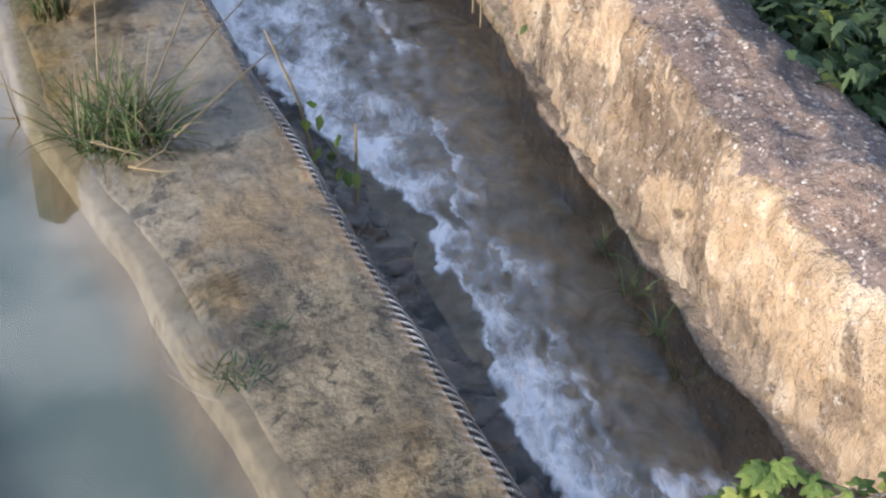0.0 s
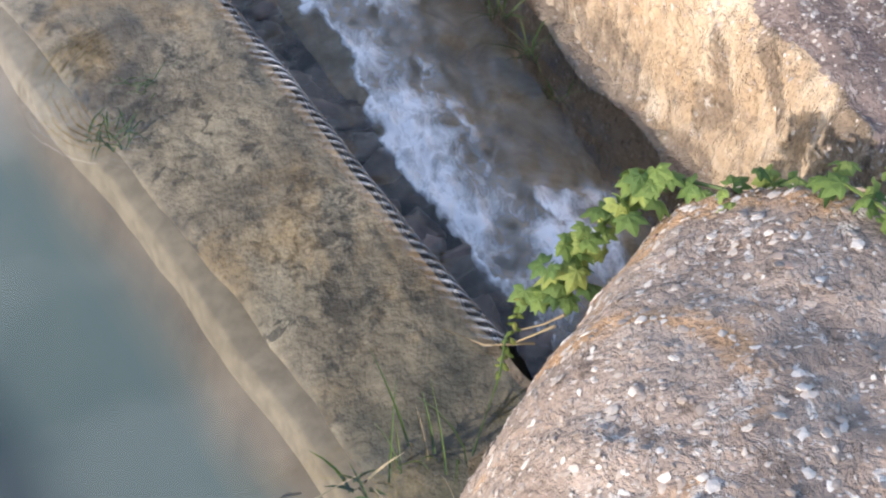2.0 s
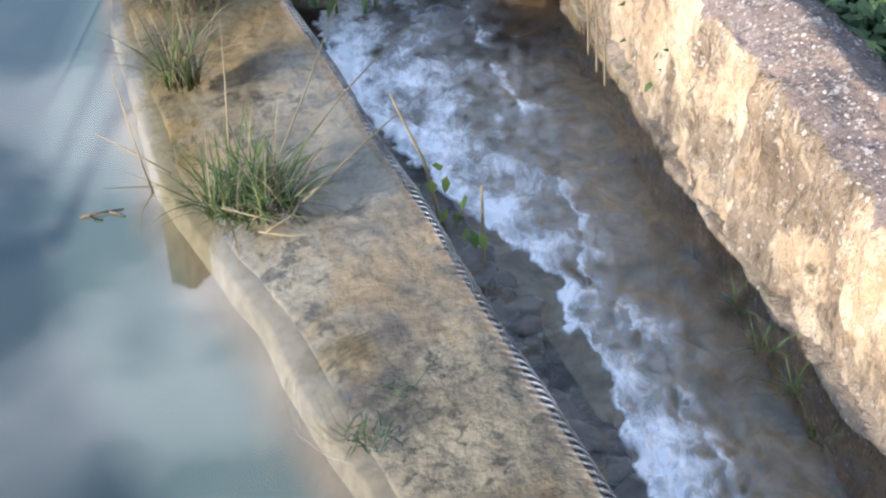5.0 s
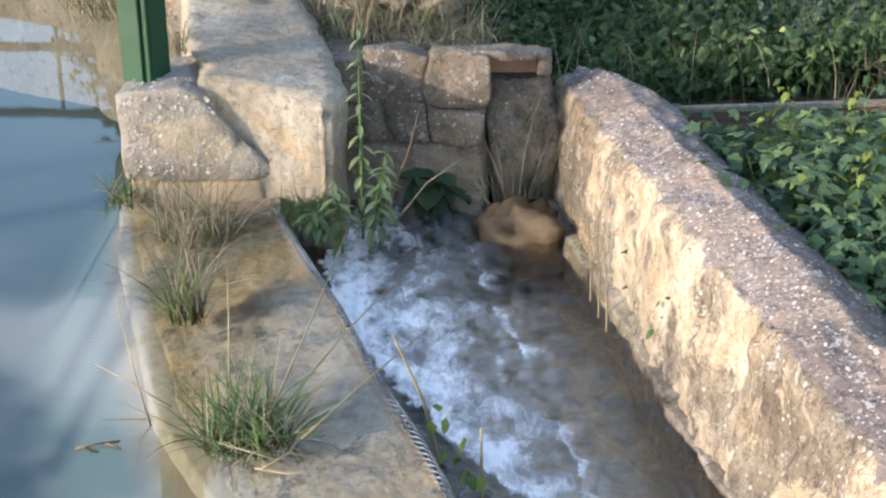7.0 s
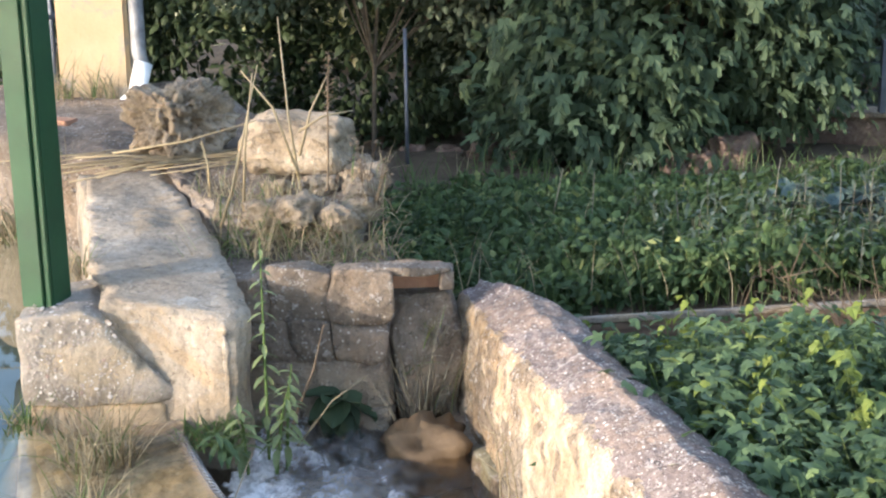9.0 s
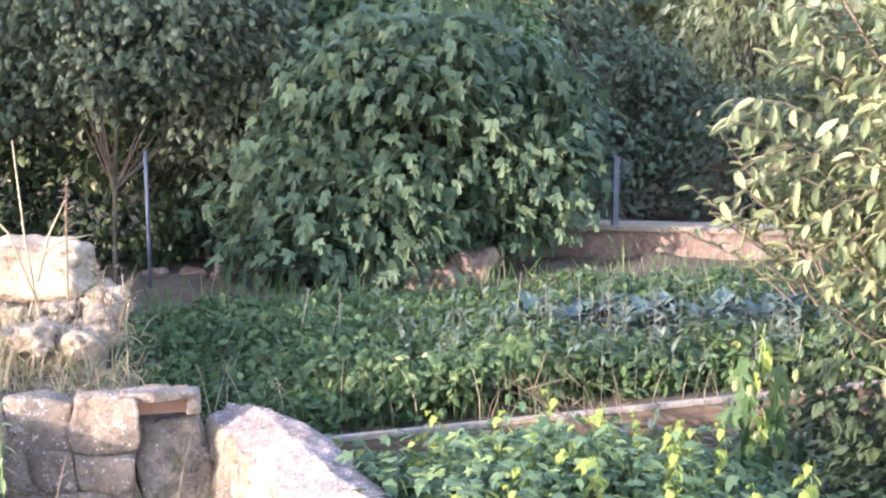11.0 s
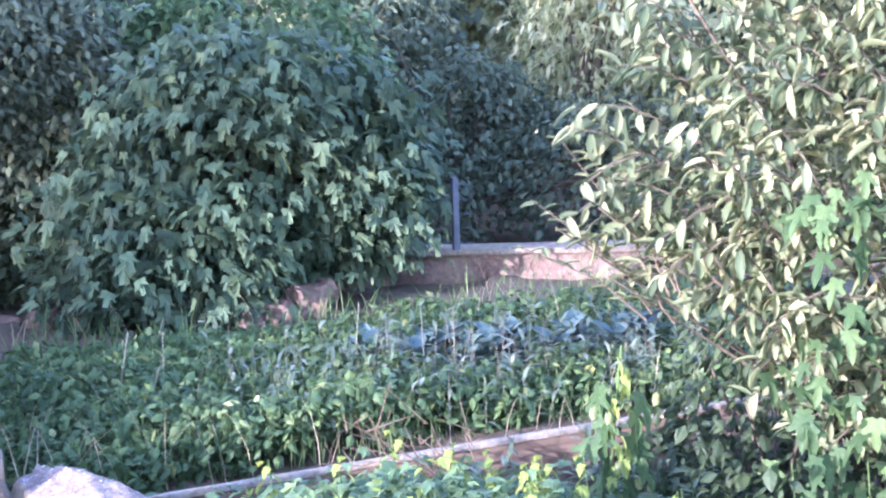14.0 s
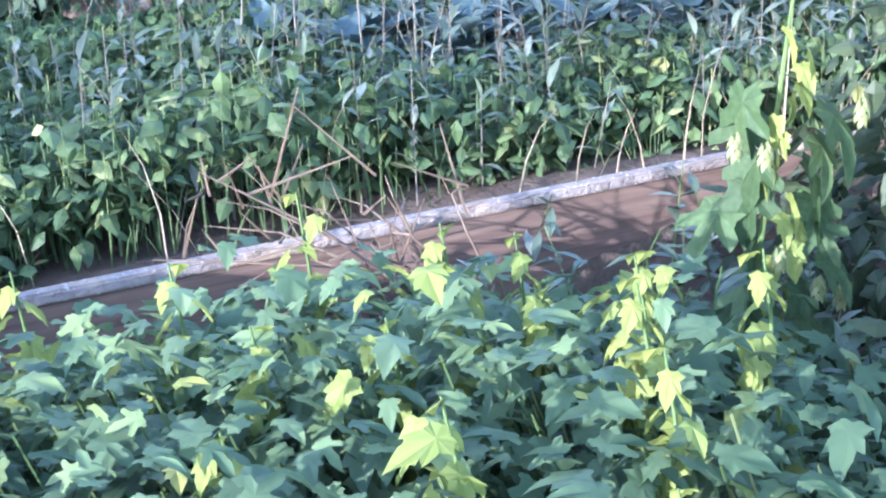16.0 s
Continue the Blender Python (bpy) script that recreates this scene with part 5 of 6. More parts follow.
# young shoots that stand out of the heap
for i, (x, y, z, hgt) in enumerate(((1.12, 4.9, 0.15, 0.2), (1.53, 4.95, 0.12, 0.26), (1.78, 4.75, 0.1, 0.24), (1.35, 4.55, 0.2, 0.16), (1.95, 4.4, 0.2, 0.2), (1.7, 4.2, 0.22, 0.18), (1.02, 4.75, 0.12, 0.2), (1.4, 3.9, 0.25, 0.12), (1.25, 4.3, 0.22, 0.14), (1.6, 4.0, 0.24, 0.12), (1.85, 3.95, 0.22, 0.14), (1.15, 4.1, 0.24, 0.12), (1.5, 4.5, 0.2, 0.16), (2.1, 4.1, 0.2, 0.16), (1.62, 4.62, 0.22, 0.2), (1.83, 4.5, 0.22, 0.16), (1.72, 4.56, 0.22, 0.12), (1.3, 4.75, 0.18, 0.2), (1.45, 4.2, 0.26, 0.14), (1.75, 4.35, 0.25, 0.16), (1.9, 4.6, 0.2, 0.14))):
    sh = thing("hop_shoot", (x, y, z), "upright yellow-green hop shoot with young leaves", "vine", "hop shoots")
    r_ = random.Random(40 + i)
    v, f = tube([(0, 0, -0.1), (0.01, 0, hgt * 0.5), (0.0, 0.01, hgt)], [0.004, 0.003, 0.0015], 5)
    mesh_object("stem", v, f, M_GRASS, sh)
    for q in range(9):
        hv = Heap()
        hv.put(L_HEART, turned((r_.gauss(0, 0.012), r_.gauss(0, 0.012), hgt * (1 - q / 9)), q * 137, 30 + 4 * q, r_.gauss(0, 15), 0.036 + 0.0055 * q))
        hv.done("leaf", M_HOPYOUNG, sh)

# the hanging vine with cones
vine = thing("hop_vine", (2.12, 4.53, 0.62), "climbing hop vine with young yellow leaves and cones", "vine")
r_ = random.Random(77)
v, f = tube([(0.02, 0, 0.06), (0.0, 0, -0.1), (-0.02, 0.0, -0.3), (-0.03, 0.02, -0.5), (-0.02, 0.05, -0.9), (0.0, 0.1, -1.4)], [0.003, 0.004, 0.005, 0.005, 0.006, 0.007], 6)
mesh_object("stem", v, f, M_GRASS, vine)
big = mesh_object("leaf", *L_VINE, M_HOPYOUNGER, vine)
young = mesh_object("young_leaf", *L_HEART, M_HOPYOUNG, vine, "yellow-green young leaf")
for i in range(22):
    ob = big if i == 0 else big.copy()
    if i:
        scene.collection.objects.link(ob)
    side = 1 if i % 2 else -1
    ob.matrix_basis = turned((side * r_.uniform(0.025, 0.055), -side * 0.02 + r_.uniform(-0.03, 0.02), -0.05 - 0.023 * i), 150 + side * 45 + r_.gauss(0, 14), 58 + r_.gauss(0, 10), r_.gauss(0, 14), r_.uniform(0.085, 0.12))
for i in range(20):
    ob = young if i == 0 else young.copy()
    if i:
        scene.collection.objects.link(ob)
    ob.matrix_basis = turned((r_.gauss(0, 0.016), -0.03 + r_.gauss(0, 0.01), 0.03 - 0.024 * i), r_.uniform(90, 270), 55 + r_.gauss(0, 12), r_.gauss(0, 15), r_.uniform(0.038, 0.06))
for x, z in ((-0.1, -0.12), (0.11, -0.1), (0.05, -0.36), (0.09, -0.38), (-0.05, -0.14), (-0.02, -0.3)):
    cone(vine, (x, -0.05, z), 0.019)

# the pale shrub: arching twigs with long leaves
shrub = thing("willow_shrub", (3.5, 4.6, -0.8), "pale grey-green shrub with long arching leaves", "shrub")
LO = [(1.72, 1.08), (1.95, 1.02), (2.2, 0.82), (2.45, 0.58), (2.65, 0.32), (3.4, 0.3)]
HI = [(1.72, 1.26), (1.95, 1.62), (2.15, 1.8), (2.4, 1.98), (2.7, 2.25), (3.4, 2.5)]
hv, hl = Heap(), Heap()
for i in range(640):
    r_ = random.Random(1200 + i)
    x = 1.95 + 1.35 * (r_.random() ** 0.48)
    z = r_.uniform(along(LO, x), along(HI, x))
    tip = Vector((x, 4.68 - 0.5 * (x - 1.75) + r_.uniform(-0.15, 0.3), z))
    d = Vector((-0.75, -0.1, 0.5 + r_.gauss(0, 0.35))).normalized()
    if z < along(LO, x) + 0.25:
        d = Vector((-0.7, -0.15, -0.25)).normalized()
    ln = r_.uniform(0.2, 0.34)
    base = tip - d * ln
    o = Vector((3.5, 4.6, -0.8))
    hv.add(*tube([base - o, (base + tip) / 2 + Vector((0, 0, 0.02)) - o, tip - o], [0.005, 0.0035, 0.0015], 4))
    yaw0 = math.degrees(math.atan2(-d.x, d.y))
    n_ = int(7 + 5 * r_.random())
    for q in range(n_):
        p = base.lerp(tip, (q + 0.5) / n_) - o
        side = 1 if q % 2 else -1
        hl.put(L_BROAD, turned(p, yaw0 + side * r_.uniform(25, 75), r_.gauss(14, 28), r_.gauss(0, 35), r_.uniform(0.05, 0.1)))
for i in range(16):
    r_ = random.Random(2200 + i)
    x = r_.uniform(2.0, 3.3)
    e = Vector((x - 3.5, 0.08 - 0.5 * (x - 1.75) + r_.uniform(-0.1, 0.2), r_.uniform(along(LO, x), along(HI, x)) + 0.8))
    hv.add(*tube([(r_.gauss(0, 0.05), r_.gauss(0, 0.05), -0.03), e * 0.45 + Vector((0.15, 0, 0.3)), e], [0.022, 0.014, 0.004], 6))
tagged(hv.done("branch_work", M_BARK, shrub), kind="stuff")
tagged(hl.done("foliage", M_WILLOW, shrub, smooth=True), kind="stuff")
# thin upright shoots at the shrub's edge
for i, (x, z0, x1, z1) in enumerate(((2.16, 0.85, 2.03, 1.3), (2.2, 0.85, 2.12, 1.25), (2.12, 0.84, 1.93, 1.12), (2.24, 0.84, 2.2, 1.3), (2.1, 0.82, 1.88, 0.98), (2.2, 0.8, 2.04, 1.02), (2.26, 0.82, 2.16, 1.1), (2.3, 0.9, 2.27, 1.4))):
    r_ = random.Random(1900 + i)
    sp = thing("shrub_shoot", (x + 0.22, 4.72, z0 - 0.12), "thin upright shoot of the shrub with pale narrow leaves", "shoot", "shoots of the shrub")
    dx, dz = x1 - x - 0.22, z1 - z0 + 0.12
    v, f = tube([(0, 0, 0), (dx * 0.35, 0.01, dz * 0.5), (dx, 0.0, dz)], [0.005, 0.0035, 0.0015], 5)
    mesh_object("stem", v, f, M_BARK, sp)
    lf = None
    for q in range(17):
        w = 0.2 + 0.8 * q / 17
        p = Vector((dx * (0.7 * w if w < 0.5 else 0.35 + 1.3 * (w - 0.5)), 0.005, dz * w))
        ob = mesh_object("leaf", *L_BROAD, M_WILLOW, sp, smooth=True) if lf is None else lf.copy()
        if lf is not None:
            scene.collection.objects.link(ob)
        lf = lf or ob
        ob.matrix_basis = turned(p, (q % 2) * 180 + 70 + r_.gauss(0, 35), r_.gauss(-28, 22), r_.gauss(0, 25), r_.uniform(0.045, 0.085) * (1.25 - 0.5 * w))
# hop leaves that climb in the shrub
curtain = thing("hop_curtain", (2.8, 4.0, -0.8), "hop leaves climbing through the pale shrub", "vine")
hs = Heap()
for i in range(9):
    x = 2.45 + 0.09 * i
    y = 4.42 - 0.5 * (x - 1.75)
    hs.add(*tube([(x - 2.8, y - 4.0, 0.0), (x - 2.76, y - 4.02, 0.7), (x - 2.8, y - 4.0, 1.2 + 0.08 * i)], [0.004, 0.003, 0.002], 5))
tagged(hs.done("stem_growth", M_GRASS, curtain), kind="stuff")
src = None
for i in range(260):
    r_ = random.Random(3100 + i)
    x = r_.uniform(2.42, 3.2)
    z = r_.uniform(0.1, 1.25) if x > 2.5 else r_.uniform(0.35, 0.8)
    ob = mesh_object("leaf", *L_HOP, M_HOPYOUNGER, curtain, smooth=True) if src is None else src.copy()
    if src is not None:
        scene.collection.objects.link(ob)
    src = src or ob
    ob.matrix_basis = turned((x - 2.8, 0.42 - 0.5 * (x - 1.75) + r_.gauss(0, 0.06), z + 0.8), r_.uniform(90, 270), r_.gauss(50, 18), r_.gauss(0, 15), r_.uniform(0.06, 0.1))
# dim undergrowth behind
tree("bramble", (3.3, 5.6, -0.8), "dim tangled undergrowth behind the hop vines", "bush",
     [(0.2, 0, 0.75, 0.75, 0.45, 0.55), (0.7, -0.3, 0.8, 0.6, 0.4, 0.6), (-0.1, 0.25, 0.45, 0.5, 0.35, 0.4), (-0.45, -0.9, 0.5, 0.5, 0.4, 0.45)], L_OVATE, M_DARKLEAF, 0.07, 5200, 91, 0.02)
hv, hs = Heap(), Heap()
for i in range(44):
    r_ = random.Random(4100 + i)
    x, y = r_.uniform(2.3, 3.6), r_.uniform(5.9, 7.0)
    t0 = Vector((x, y, -0.75))
    t1 = t0 + Vector((r_.gauss(0, 0.08), r_.gauss(0, 0.05), r_.uniform(0.2, 0.45)))
    hs.add(*tube([t0, t1], [0.003, 0.0015], 4))
    for q in range(9):
        hv.put(L_LANCE, turned(t0.lerp(t1, 0.35 + 0.65 * q / 9), r_.uniform(0, 360), r_.gauss(-10, 30), 0, r_.uniform(0.06, 0.11)))
tagged(hv.done("weeds", M_WEED), "grey-green lance-leaved weeds before the garden bed", "weeds", kind="stuff")
tagged(hs.done("weed_stems", M_GRASS), "thin stems of the weeds", "stems", kind="stuff")
hv = Heap()
for _ in range(2600):
    x, y = rnd.uniform(0.75, 4.2), rnd.uniform(5.2, 6.8)
    hv.put(L_OVATE, turned((x, y, -0.78 + 0.22 * rnd.random()), rnd.uniform(0, 360), rnd.gauss(20, 30), 0, rnd.uniform(0.04, 0.09)))
tagged(hv.done("ground_weeds", M_BED), "low weeds covering the ground before the bed", "weeds", kind="stuff")

hv, hs = Heap(), Heap()
for i in range(170):
    r_ = random.Random(5100 + i)
    x, y = r_.uniform(1.7, 4.4), r_.uniform(7.6, 8.9)
    t0 = Vector((x, y, -0.58))
    t1 = t0 + Vector((r_.gauss(0, 0.06), r_.gauss(0, 0.05), r_.uniform(0.3, 0.55)))
    hs.add(*tube([t0, t1], [0.0025, 0.001], 4))
    for q in range(8):
        hv.put(L_LANCE, turned(t0.lerp(t1, 0.35 + 0.65 * q / 8), r_.uniform(0, 360), r_.gauss(-15, 30), 0, r_.uniform(0.06, 0.1)))
tagged(hv.done("tall_weeds", M_WEED), "grey-green lance-leaved weeds in the garden bed", "weeds", kind="stuff")
tagged(hs.done("tall_weed_stems", M_DEAD), "pale dry stems of the weeds in the bed", "stems", kind="stuff")

# ---- plants on the weir and at the water's edge ----
tuft("grass_tuft", (-0.5, 3.28, -0.03), "green grass tuft with dry stems rooted on the weir sill", 190, 0.24, 0.11, M_GRASS, 1, (5, 65), 0.006, dry=80, group="tufts on the weir")
tuft("grass_tuft", (-0.76, 3.97, -0.03), "thin dry grass tuft on the weir sill", 46, 0.3, 0.05, M_GRASS, 2, (0, 38), 0.005, dry=80, group="tufts on the weir")
tuft("grass_tuft", (-0.82, 4.6, -0.03), "straw-coloured grass before the sluice block", 18, 0.3, 0.13, M_GRASS, 3, (5, 50), 0.005, dry=120, group="tufts on the weir")
tuft("grass_tuft", (-1.1, 4.85, -0.03), "green grass at the corner of the sluice block", 40, 0.18, 0.06, M_GRASS, 4, (5, 55), 0.005, dry=16, group="tufts on the weir")
tuft("moss_tuft", (-0.47, 4.72, -0.02), "dark moss and grass at the foot of the pier", 180, 0.09, 0.12, M_GRASS, 5, (10, 80), 0.006)
for i, pts in enumerate((((-0.36, 3.2, 0.02), (-0.2, 3.36, 0.1), (-0.06, 3.5, 0.16)), ((-0.45, 3.3, 0.02), (-0.36, 3.55, 0.16), (-0.28, 3.8, 0.3)), ((-0.42, 3.35, 0.02), (-0.28, 3.55, 0.12), (-0.14, 3.72, 0.2)),
                         ((-0.74, 3.3, 0.0), (-0.8, 3.42, 0.12), (-0.84, 3.5, 0.24)), ((-0.56, 3.4, 0.0), (-0.57, 3.55, 0.16), (-0.58, 3.66, 0.3)), ((-0.7, 3.36, 0.02), (-0.8, 3.42, 0.05), (-0.9, 3.47, 0.08)),
                         ((-0.4, 3.13, 0.0), (-0.46, 3.14, 0.015), (-0.56, 3.17, 0.03)), ((-0.44, 3.08, 0.01), (-0.38, 3.12, 0.03), (-0.36, 3.16, 0.05)), ((-0.46, 3.1, 0.0), (-0.38, 3.06, 0.01), (-0.33, 3.05, 0.02)))):
    stalk("straw_stalk", pts, 0.0035, M_STRAW, "dry straw stalk over the water", "stalk", "straws on the weir")
tuft("waterweed", (-0.19, 2.42, -0.07), "small green weed under the shallow water", 34, 0.075, 0.05, M_GRASS, 6, (30, 85), 0.004)
tuft("waterweed", (-0.1, 2.57, -0.06), "small green weed under the shallow water", 28, 0.07, 0.045, M_GRASS, 7, (40, 88), 0.004)
tuft("edge_grass", (0.26, 1.46, -0.02), "thin green blades at the edge of the abutment", 12, 0.17, 0.07, M_GRASS, 8, (5, 45), 0.004, dry=3)
tuft("edge_grass", (0.16, 1.44, -0.02), "yellowing blades at the edge of the abutment", 7, 0.1, 0.03, M_GRASS, 9, (20, 70), 0.007, dry=4)
tuft("edge_grass", (0.06, 1.43, -0.02), "single pale blades by the water", 4, 0.09, 0.03, M_STRAW, 10, (10, 60), 0.004)
v, f = tube([(0.34, 1.47, -0.03), (0.4, 1.55, 0.06), (0.42, 1.6, 0.09)], [0.002, 0.002, 0.002], 5)
ear = thing("grass_ear", (0, 0, 0), "green grass ear leaning over the water", "grass")
mesh_object("stem", v, f, M_GRASS, ear)
hv = Heap()
for q in range(26):
    p = Vector((0.4, 1.55, 0.06)).lerp(Vector((0.46, 1.66, 0.12)), q / 26)
    hv.put(L_OVATE, turned(p, q * 137, 20, 0, 0.016))
tagged(hv.done("ear", M_HOPYOUNG, ear), kind="stuff")

for i, pts in enumerate((((-0.9, 3.19, 0.002), (-0.85, 3.205, 0.006), (-0.8, 3.225, 0.002)), ((-0.88, 3.2, 0.003), (-0.86, 3.18, 0.004), (-0.84, 3.175, 0.002)), ((-0.83, 3.21, 0.003), (-0.81, 3.2, 0.004), (-0.79, 3.19, 0.002)))):
    stalk("floating_twig", pts, 0.005, M_BARK, "dark wet twig floating on the pond", "twig", "twigs on the pond")

# weeds along the foot of the long wall
for i, (x, y, n, ln) in enumerate(((0.7, 2.82, 18, 0.11), (0.73, 2.66, 14, 0.1), (0.66, 3.0, 8, 0.09), (0.76, 2.52, 8, 0.08))):
    tuft("foot_weed", (x - 0.01, y, -0.185), "small green weed at the foot of the wall", n, ln, 0.025, M_GRASS, 20 + i, (10, 75), 0.004, group="weeds at the wall foot")
for i, (x, y) in enumerate(((0.455, 4.3), (0.47, 4.2), (0.44, 4.42))):
    r_ = random.Random(60 + i)
    sp = thing("dry_sprig", (x, y, -0.2), "pale dry sprig at the foot of the wall", "sprig", "dry sprigs at the wall")
    hv = Heap()
    hv.add(*tube([(0, 0, 0), (0.0, 0.03, 0.14), (-0.02, 0.06, 0.3)], [0.004, 0.003, 0.001], 5))
    for q in range(9):
        a = Vector((0, 0.0, 0)).lerp(Vector((-0.02, 0.06, 0.3)), 0.3 + 0.7 * q / 9)
        hv.add(*tube([a, a + Vector((r_.gauss(0, 0.03), r_.gauss(0, 0.02), 0.05))], [0.002, 0.001], 4))
    tagged(hv.done("twig_work", M_STRAW, sp), kind="stuff")

# drowned twigs with a few leaves in the fall
for i, (x, y, z, top) in enumerate(((-0.02, 3.42, -0.2, (-0.13, 0.06, 0.36)), (0.07, 3.2, -0.24, (0.0, 0.05, 0.26)))):
    tw = thing("drift_twig", (x, y, z), "pale drift twig with a few green leaves in the fall", "twig", "twigs in the fall")
    v, f = tube([(0, 0, -0.05), (top[0] * 0.4, top[1] * 0.5, top[2] * 0.5), top], [0.006, 0.005, 0.003], 6)
    mesh_object("stem", v, f, M_STRAW, tw)
    for q in range(6 - 2 * i):
        r_ = random.Random(80 + q + 9 * i)
        hv = Heap()
        hv.put(L_OVATE, turned((r_.uniform(-0.05, 0.06), r_.uniform(-0.03, 0.03), r_.uniform(0.02, 0.26)), r_.uniform(0, 360), r_.uniform(30, 80), 0, 0.05))
        hv.done("leaf", M_CREEPER, tw)

# the creeper in the gap between wall and abutment
creeper = thing("creeper", (0.75, 1.85, 0.1), "green creeper with pointed leaves in the gap between wall and abutment", "vine")
def on_mound(x, y):
    a = (y + 1.4) / 3.7
    return mound(a, math.sqrt(max(0.0, (x - along(EDGE, y)) / mound_width(y))))[2]


RUN = [(0.51, 1.7, 0.03), (0.565, 1.72, 0.1), (0.62, 1.75, 0.17), (0.7, 1.77, 0.24)] + [(x, y, max(0.24, on_mound(x, y) + 0.02)) for x, y in ((0.8, 1.69), (0.87, 1.65), (0.91, 1.57), (0.95, 1.5), (0.98, 1.43), (1.02, 1.36))]
v, f = tube([Vector(p) - Vector((0.75, 1.85, 0.1)) for p in RUN], [0.0035] * len(RUN), 5)
mesh_object("stem", v, f, M_GRASS, creeper)
lm = None
for i in range(105):
    r_ = random.Random(500 + i)
    a = r_.random() * (len(RUN) - 1)
    if i % 3 == 0:
        a = r_.random() * 3
    p = Vector(RUN[int(a)]).lerp(Vector(RUN[min(int(a) + 1, len(RUN) - 1)]), a % 1) - Vector((0.75, 1.85, 0.1))
    p += Vector((r_.gauss(0, 0.02), r_.gauss(0, 0.018), r_.uniform(0.0, 0.035)))
    if lm is None:
        lm = mesh_object("leaf", *L_PALM, M_CREEPER, creeper)
        ob = lm
    else:
        ob = lm.copy()
        scene.collection.objects.link(ob)
    ob.matrix_basis = turned(p, r_.uniform(40, 320), r_.gauss(25, 22), r_.gauss(0, 20), r_.uniform(0.035, 0.06))
for i, pts in enumerate((((0.48, 1.64, 0.02), (0.4, 1.66, 0.01), (0.34, 1.72, 0.0)), ((0.5, 1.6, 0.1), (0.47, 1.63, 0.05), (0.44, 1.66, 0.0)), ((0.52, 1.62, 0.1), (0.5, 1.66, 0.04), (0.46, 1.69, 0.0)))):
    stalk("root_fibre", pts, 0.003, M_STRAW, "pale root fibre hanging to the water", "root", "roots at the gap")

# ---- plants at the head of the channel ----
def leafy_stalk(name, place, hgt, lean, n, size, material, label, seed, template=None):
    t_ = thing(name, place, label, "plant", "stalks by the pier")
    r_ = random.Random(seed)
    v_, f_ = tube([(0, 0, -0.05), (lean[0] * 0.4, lean[1] * 0.4, hgt * 0.5), (lean[0], lean[1], hgt)], [0.006, 0.005, 0.002], 6)
    mesh_object("stem", v_, f_, M_GRASS, t_)
    src = None
    for q in range(n):
        w = 0.15 + 0.85 * (q // 2) / (n / 2)
        p = Vector((lean[0] * w, lean[1] * w, hgt * w))
        ob = mesh_object("leaf", *(template or L_LANCE), material, t_) if src is None else src.copy()
        if src is not None:
            scene.collection.objects.link(ob)
        src = src or ob
        ob.matrix_basis = turned(p, (q % 2) * 180 + (q // 2) * 80 + r_.gauss(0, 15), r_.gauss(18, 12), 0, size * (1.25 - 0.6 * w))
    return t_


leafy_stalk("mint_stalk", (-0.3, 4.86, -0.12), 0.72, (0.0, 0.02), 34, 0.07, M_MINT, "tall pale mint stalk with paired leaves by the pier", 1)
leafy_stalk("mint_stalk", (-0.24, 4.82, -0.15), 0.34, (0.03, -0.02), 22, 0.08, M_MINT, "short leafy mint stalk by the pier", 2)
leafy_stalk("mint_stalk", (-0.36, 4.7, -0.1), 0.24, (-0.02, -0.05), 20, 0.09, M_MINT, "short leafy mint stalk by the pier", 3)
leafy_stalk("mint_stalk", (-0.27, 4.74, -0.12), 0.3, (0.06, -0.04), 20, 0.08, M_MINT, "short leafy mint stalk by the pier", 4)
leafy_stalk("mint_stalk", (-0.42, 4.66, -0.06), 0.12, (-0.03, -0.08), 16, 0.1, M_HOP, "bright leafy mint tip hanging over the crest", 5)
stalk("seed_stalk", [(-0.24, 4.84, -0.1), (-0.14, 4.85, 0.15), (-0.1, 4.88, 0.3)], 0.005, M_RUST, "rusty seed stalk by the pier")
stalk("seed_stalk", [(-0.2, 4.8, -0.1), (-0.08, 4.82, 0.05), (0.04, 4.86, 0.12)], 0.004, M_STRAW, "dry bent stalk by the pier")
dock = thing("dock_plant", (-0.06, 5.17, -0.06), "broad-leaved dock growing out of the stone wall", "plant")
for q in range(9):
    hv = Heap()
    hv.put(L_CUP, turned((0.01 * math.sin(q), -0.02, 0.0), 90 + 22 * q + 10 * math.sin(q * 3), 8 + 34 * (q % 3) - 20, 0, 0.13 + 0.02 * (q % 3)))
    hv.done("leaf", M_FIG, dock, smooth=True)
tuft("dead_reed", (0.2, 5.12, -0.2), "grey dead reeds before the conduit wall", 0, 0.5, 0.07, M_GRASS, 31, (0, 28), 0.005, dry=46, category="reeds", dry_material=M_DEAD)
tuft("dead_reed", (0.27, 5.24, 0.1), "grey dead reeds under the conduit mouth", 6, 0.22, 0.06, M_GRASS, 32, (0, 40), 0.005, dry=50, category="reeds", dry_material=M_DEAD)
tuft("dead_reed", (0.2, 5.26, 0.0), "tangled dead reeds before the conduit wall", 8, 0.3, 0.08, M_GRASS, 33, (0, 50), 0.005, category="reeds", dry=60, dry_material=M_DEAD)
tuft("dead_reed", (0.3, 5.24, -0.15), "tangled dead reeds beside the boulder", 8, 0.34, 0.06, M_GRASS, 34, (0, 40), 0.005, category="reeds", dry=46, dry_material=M_DEAD)
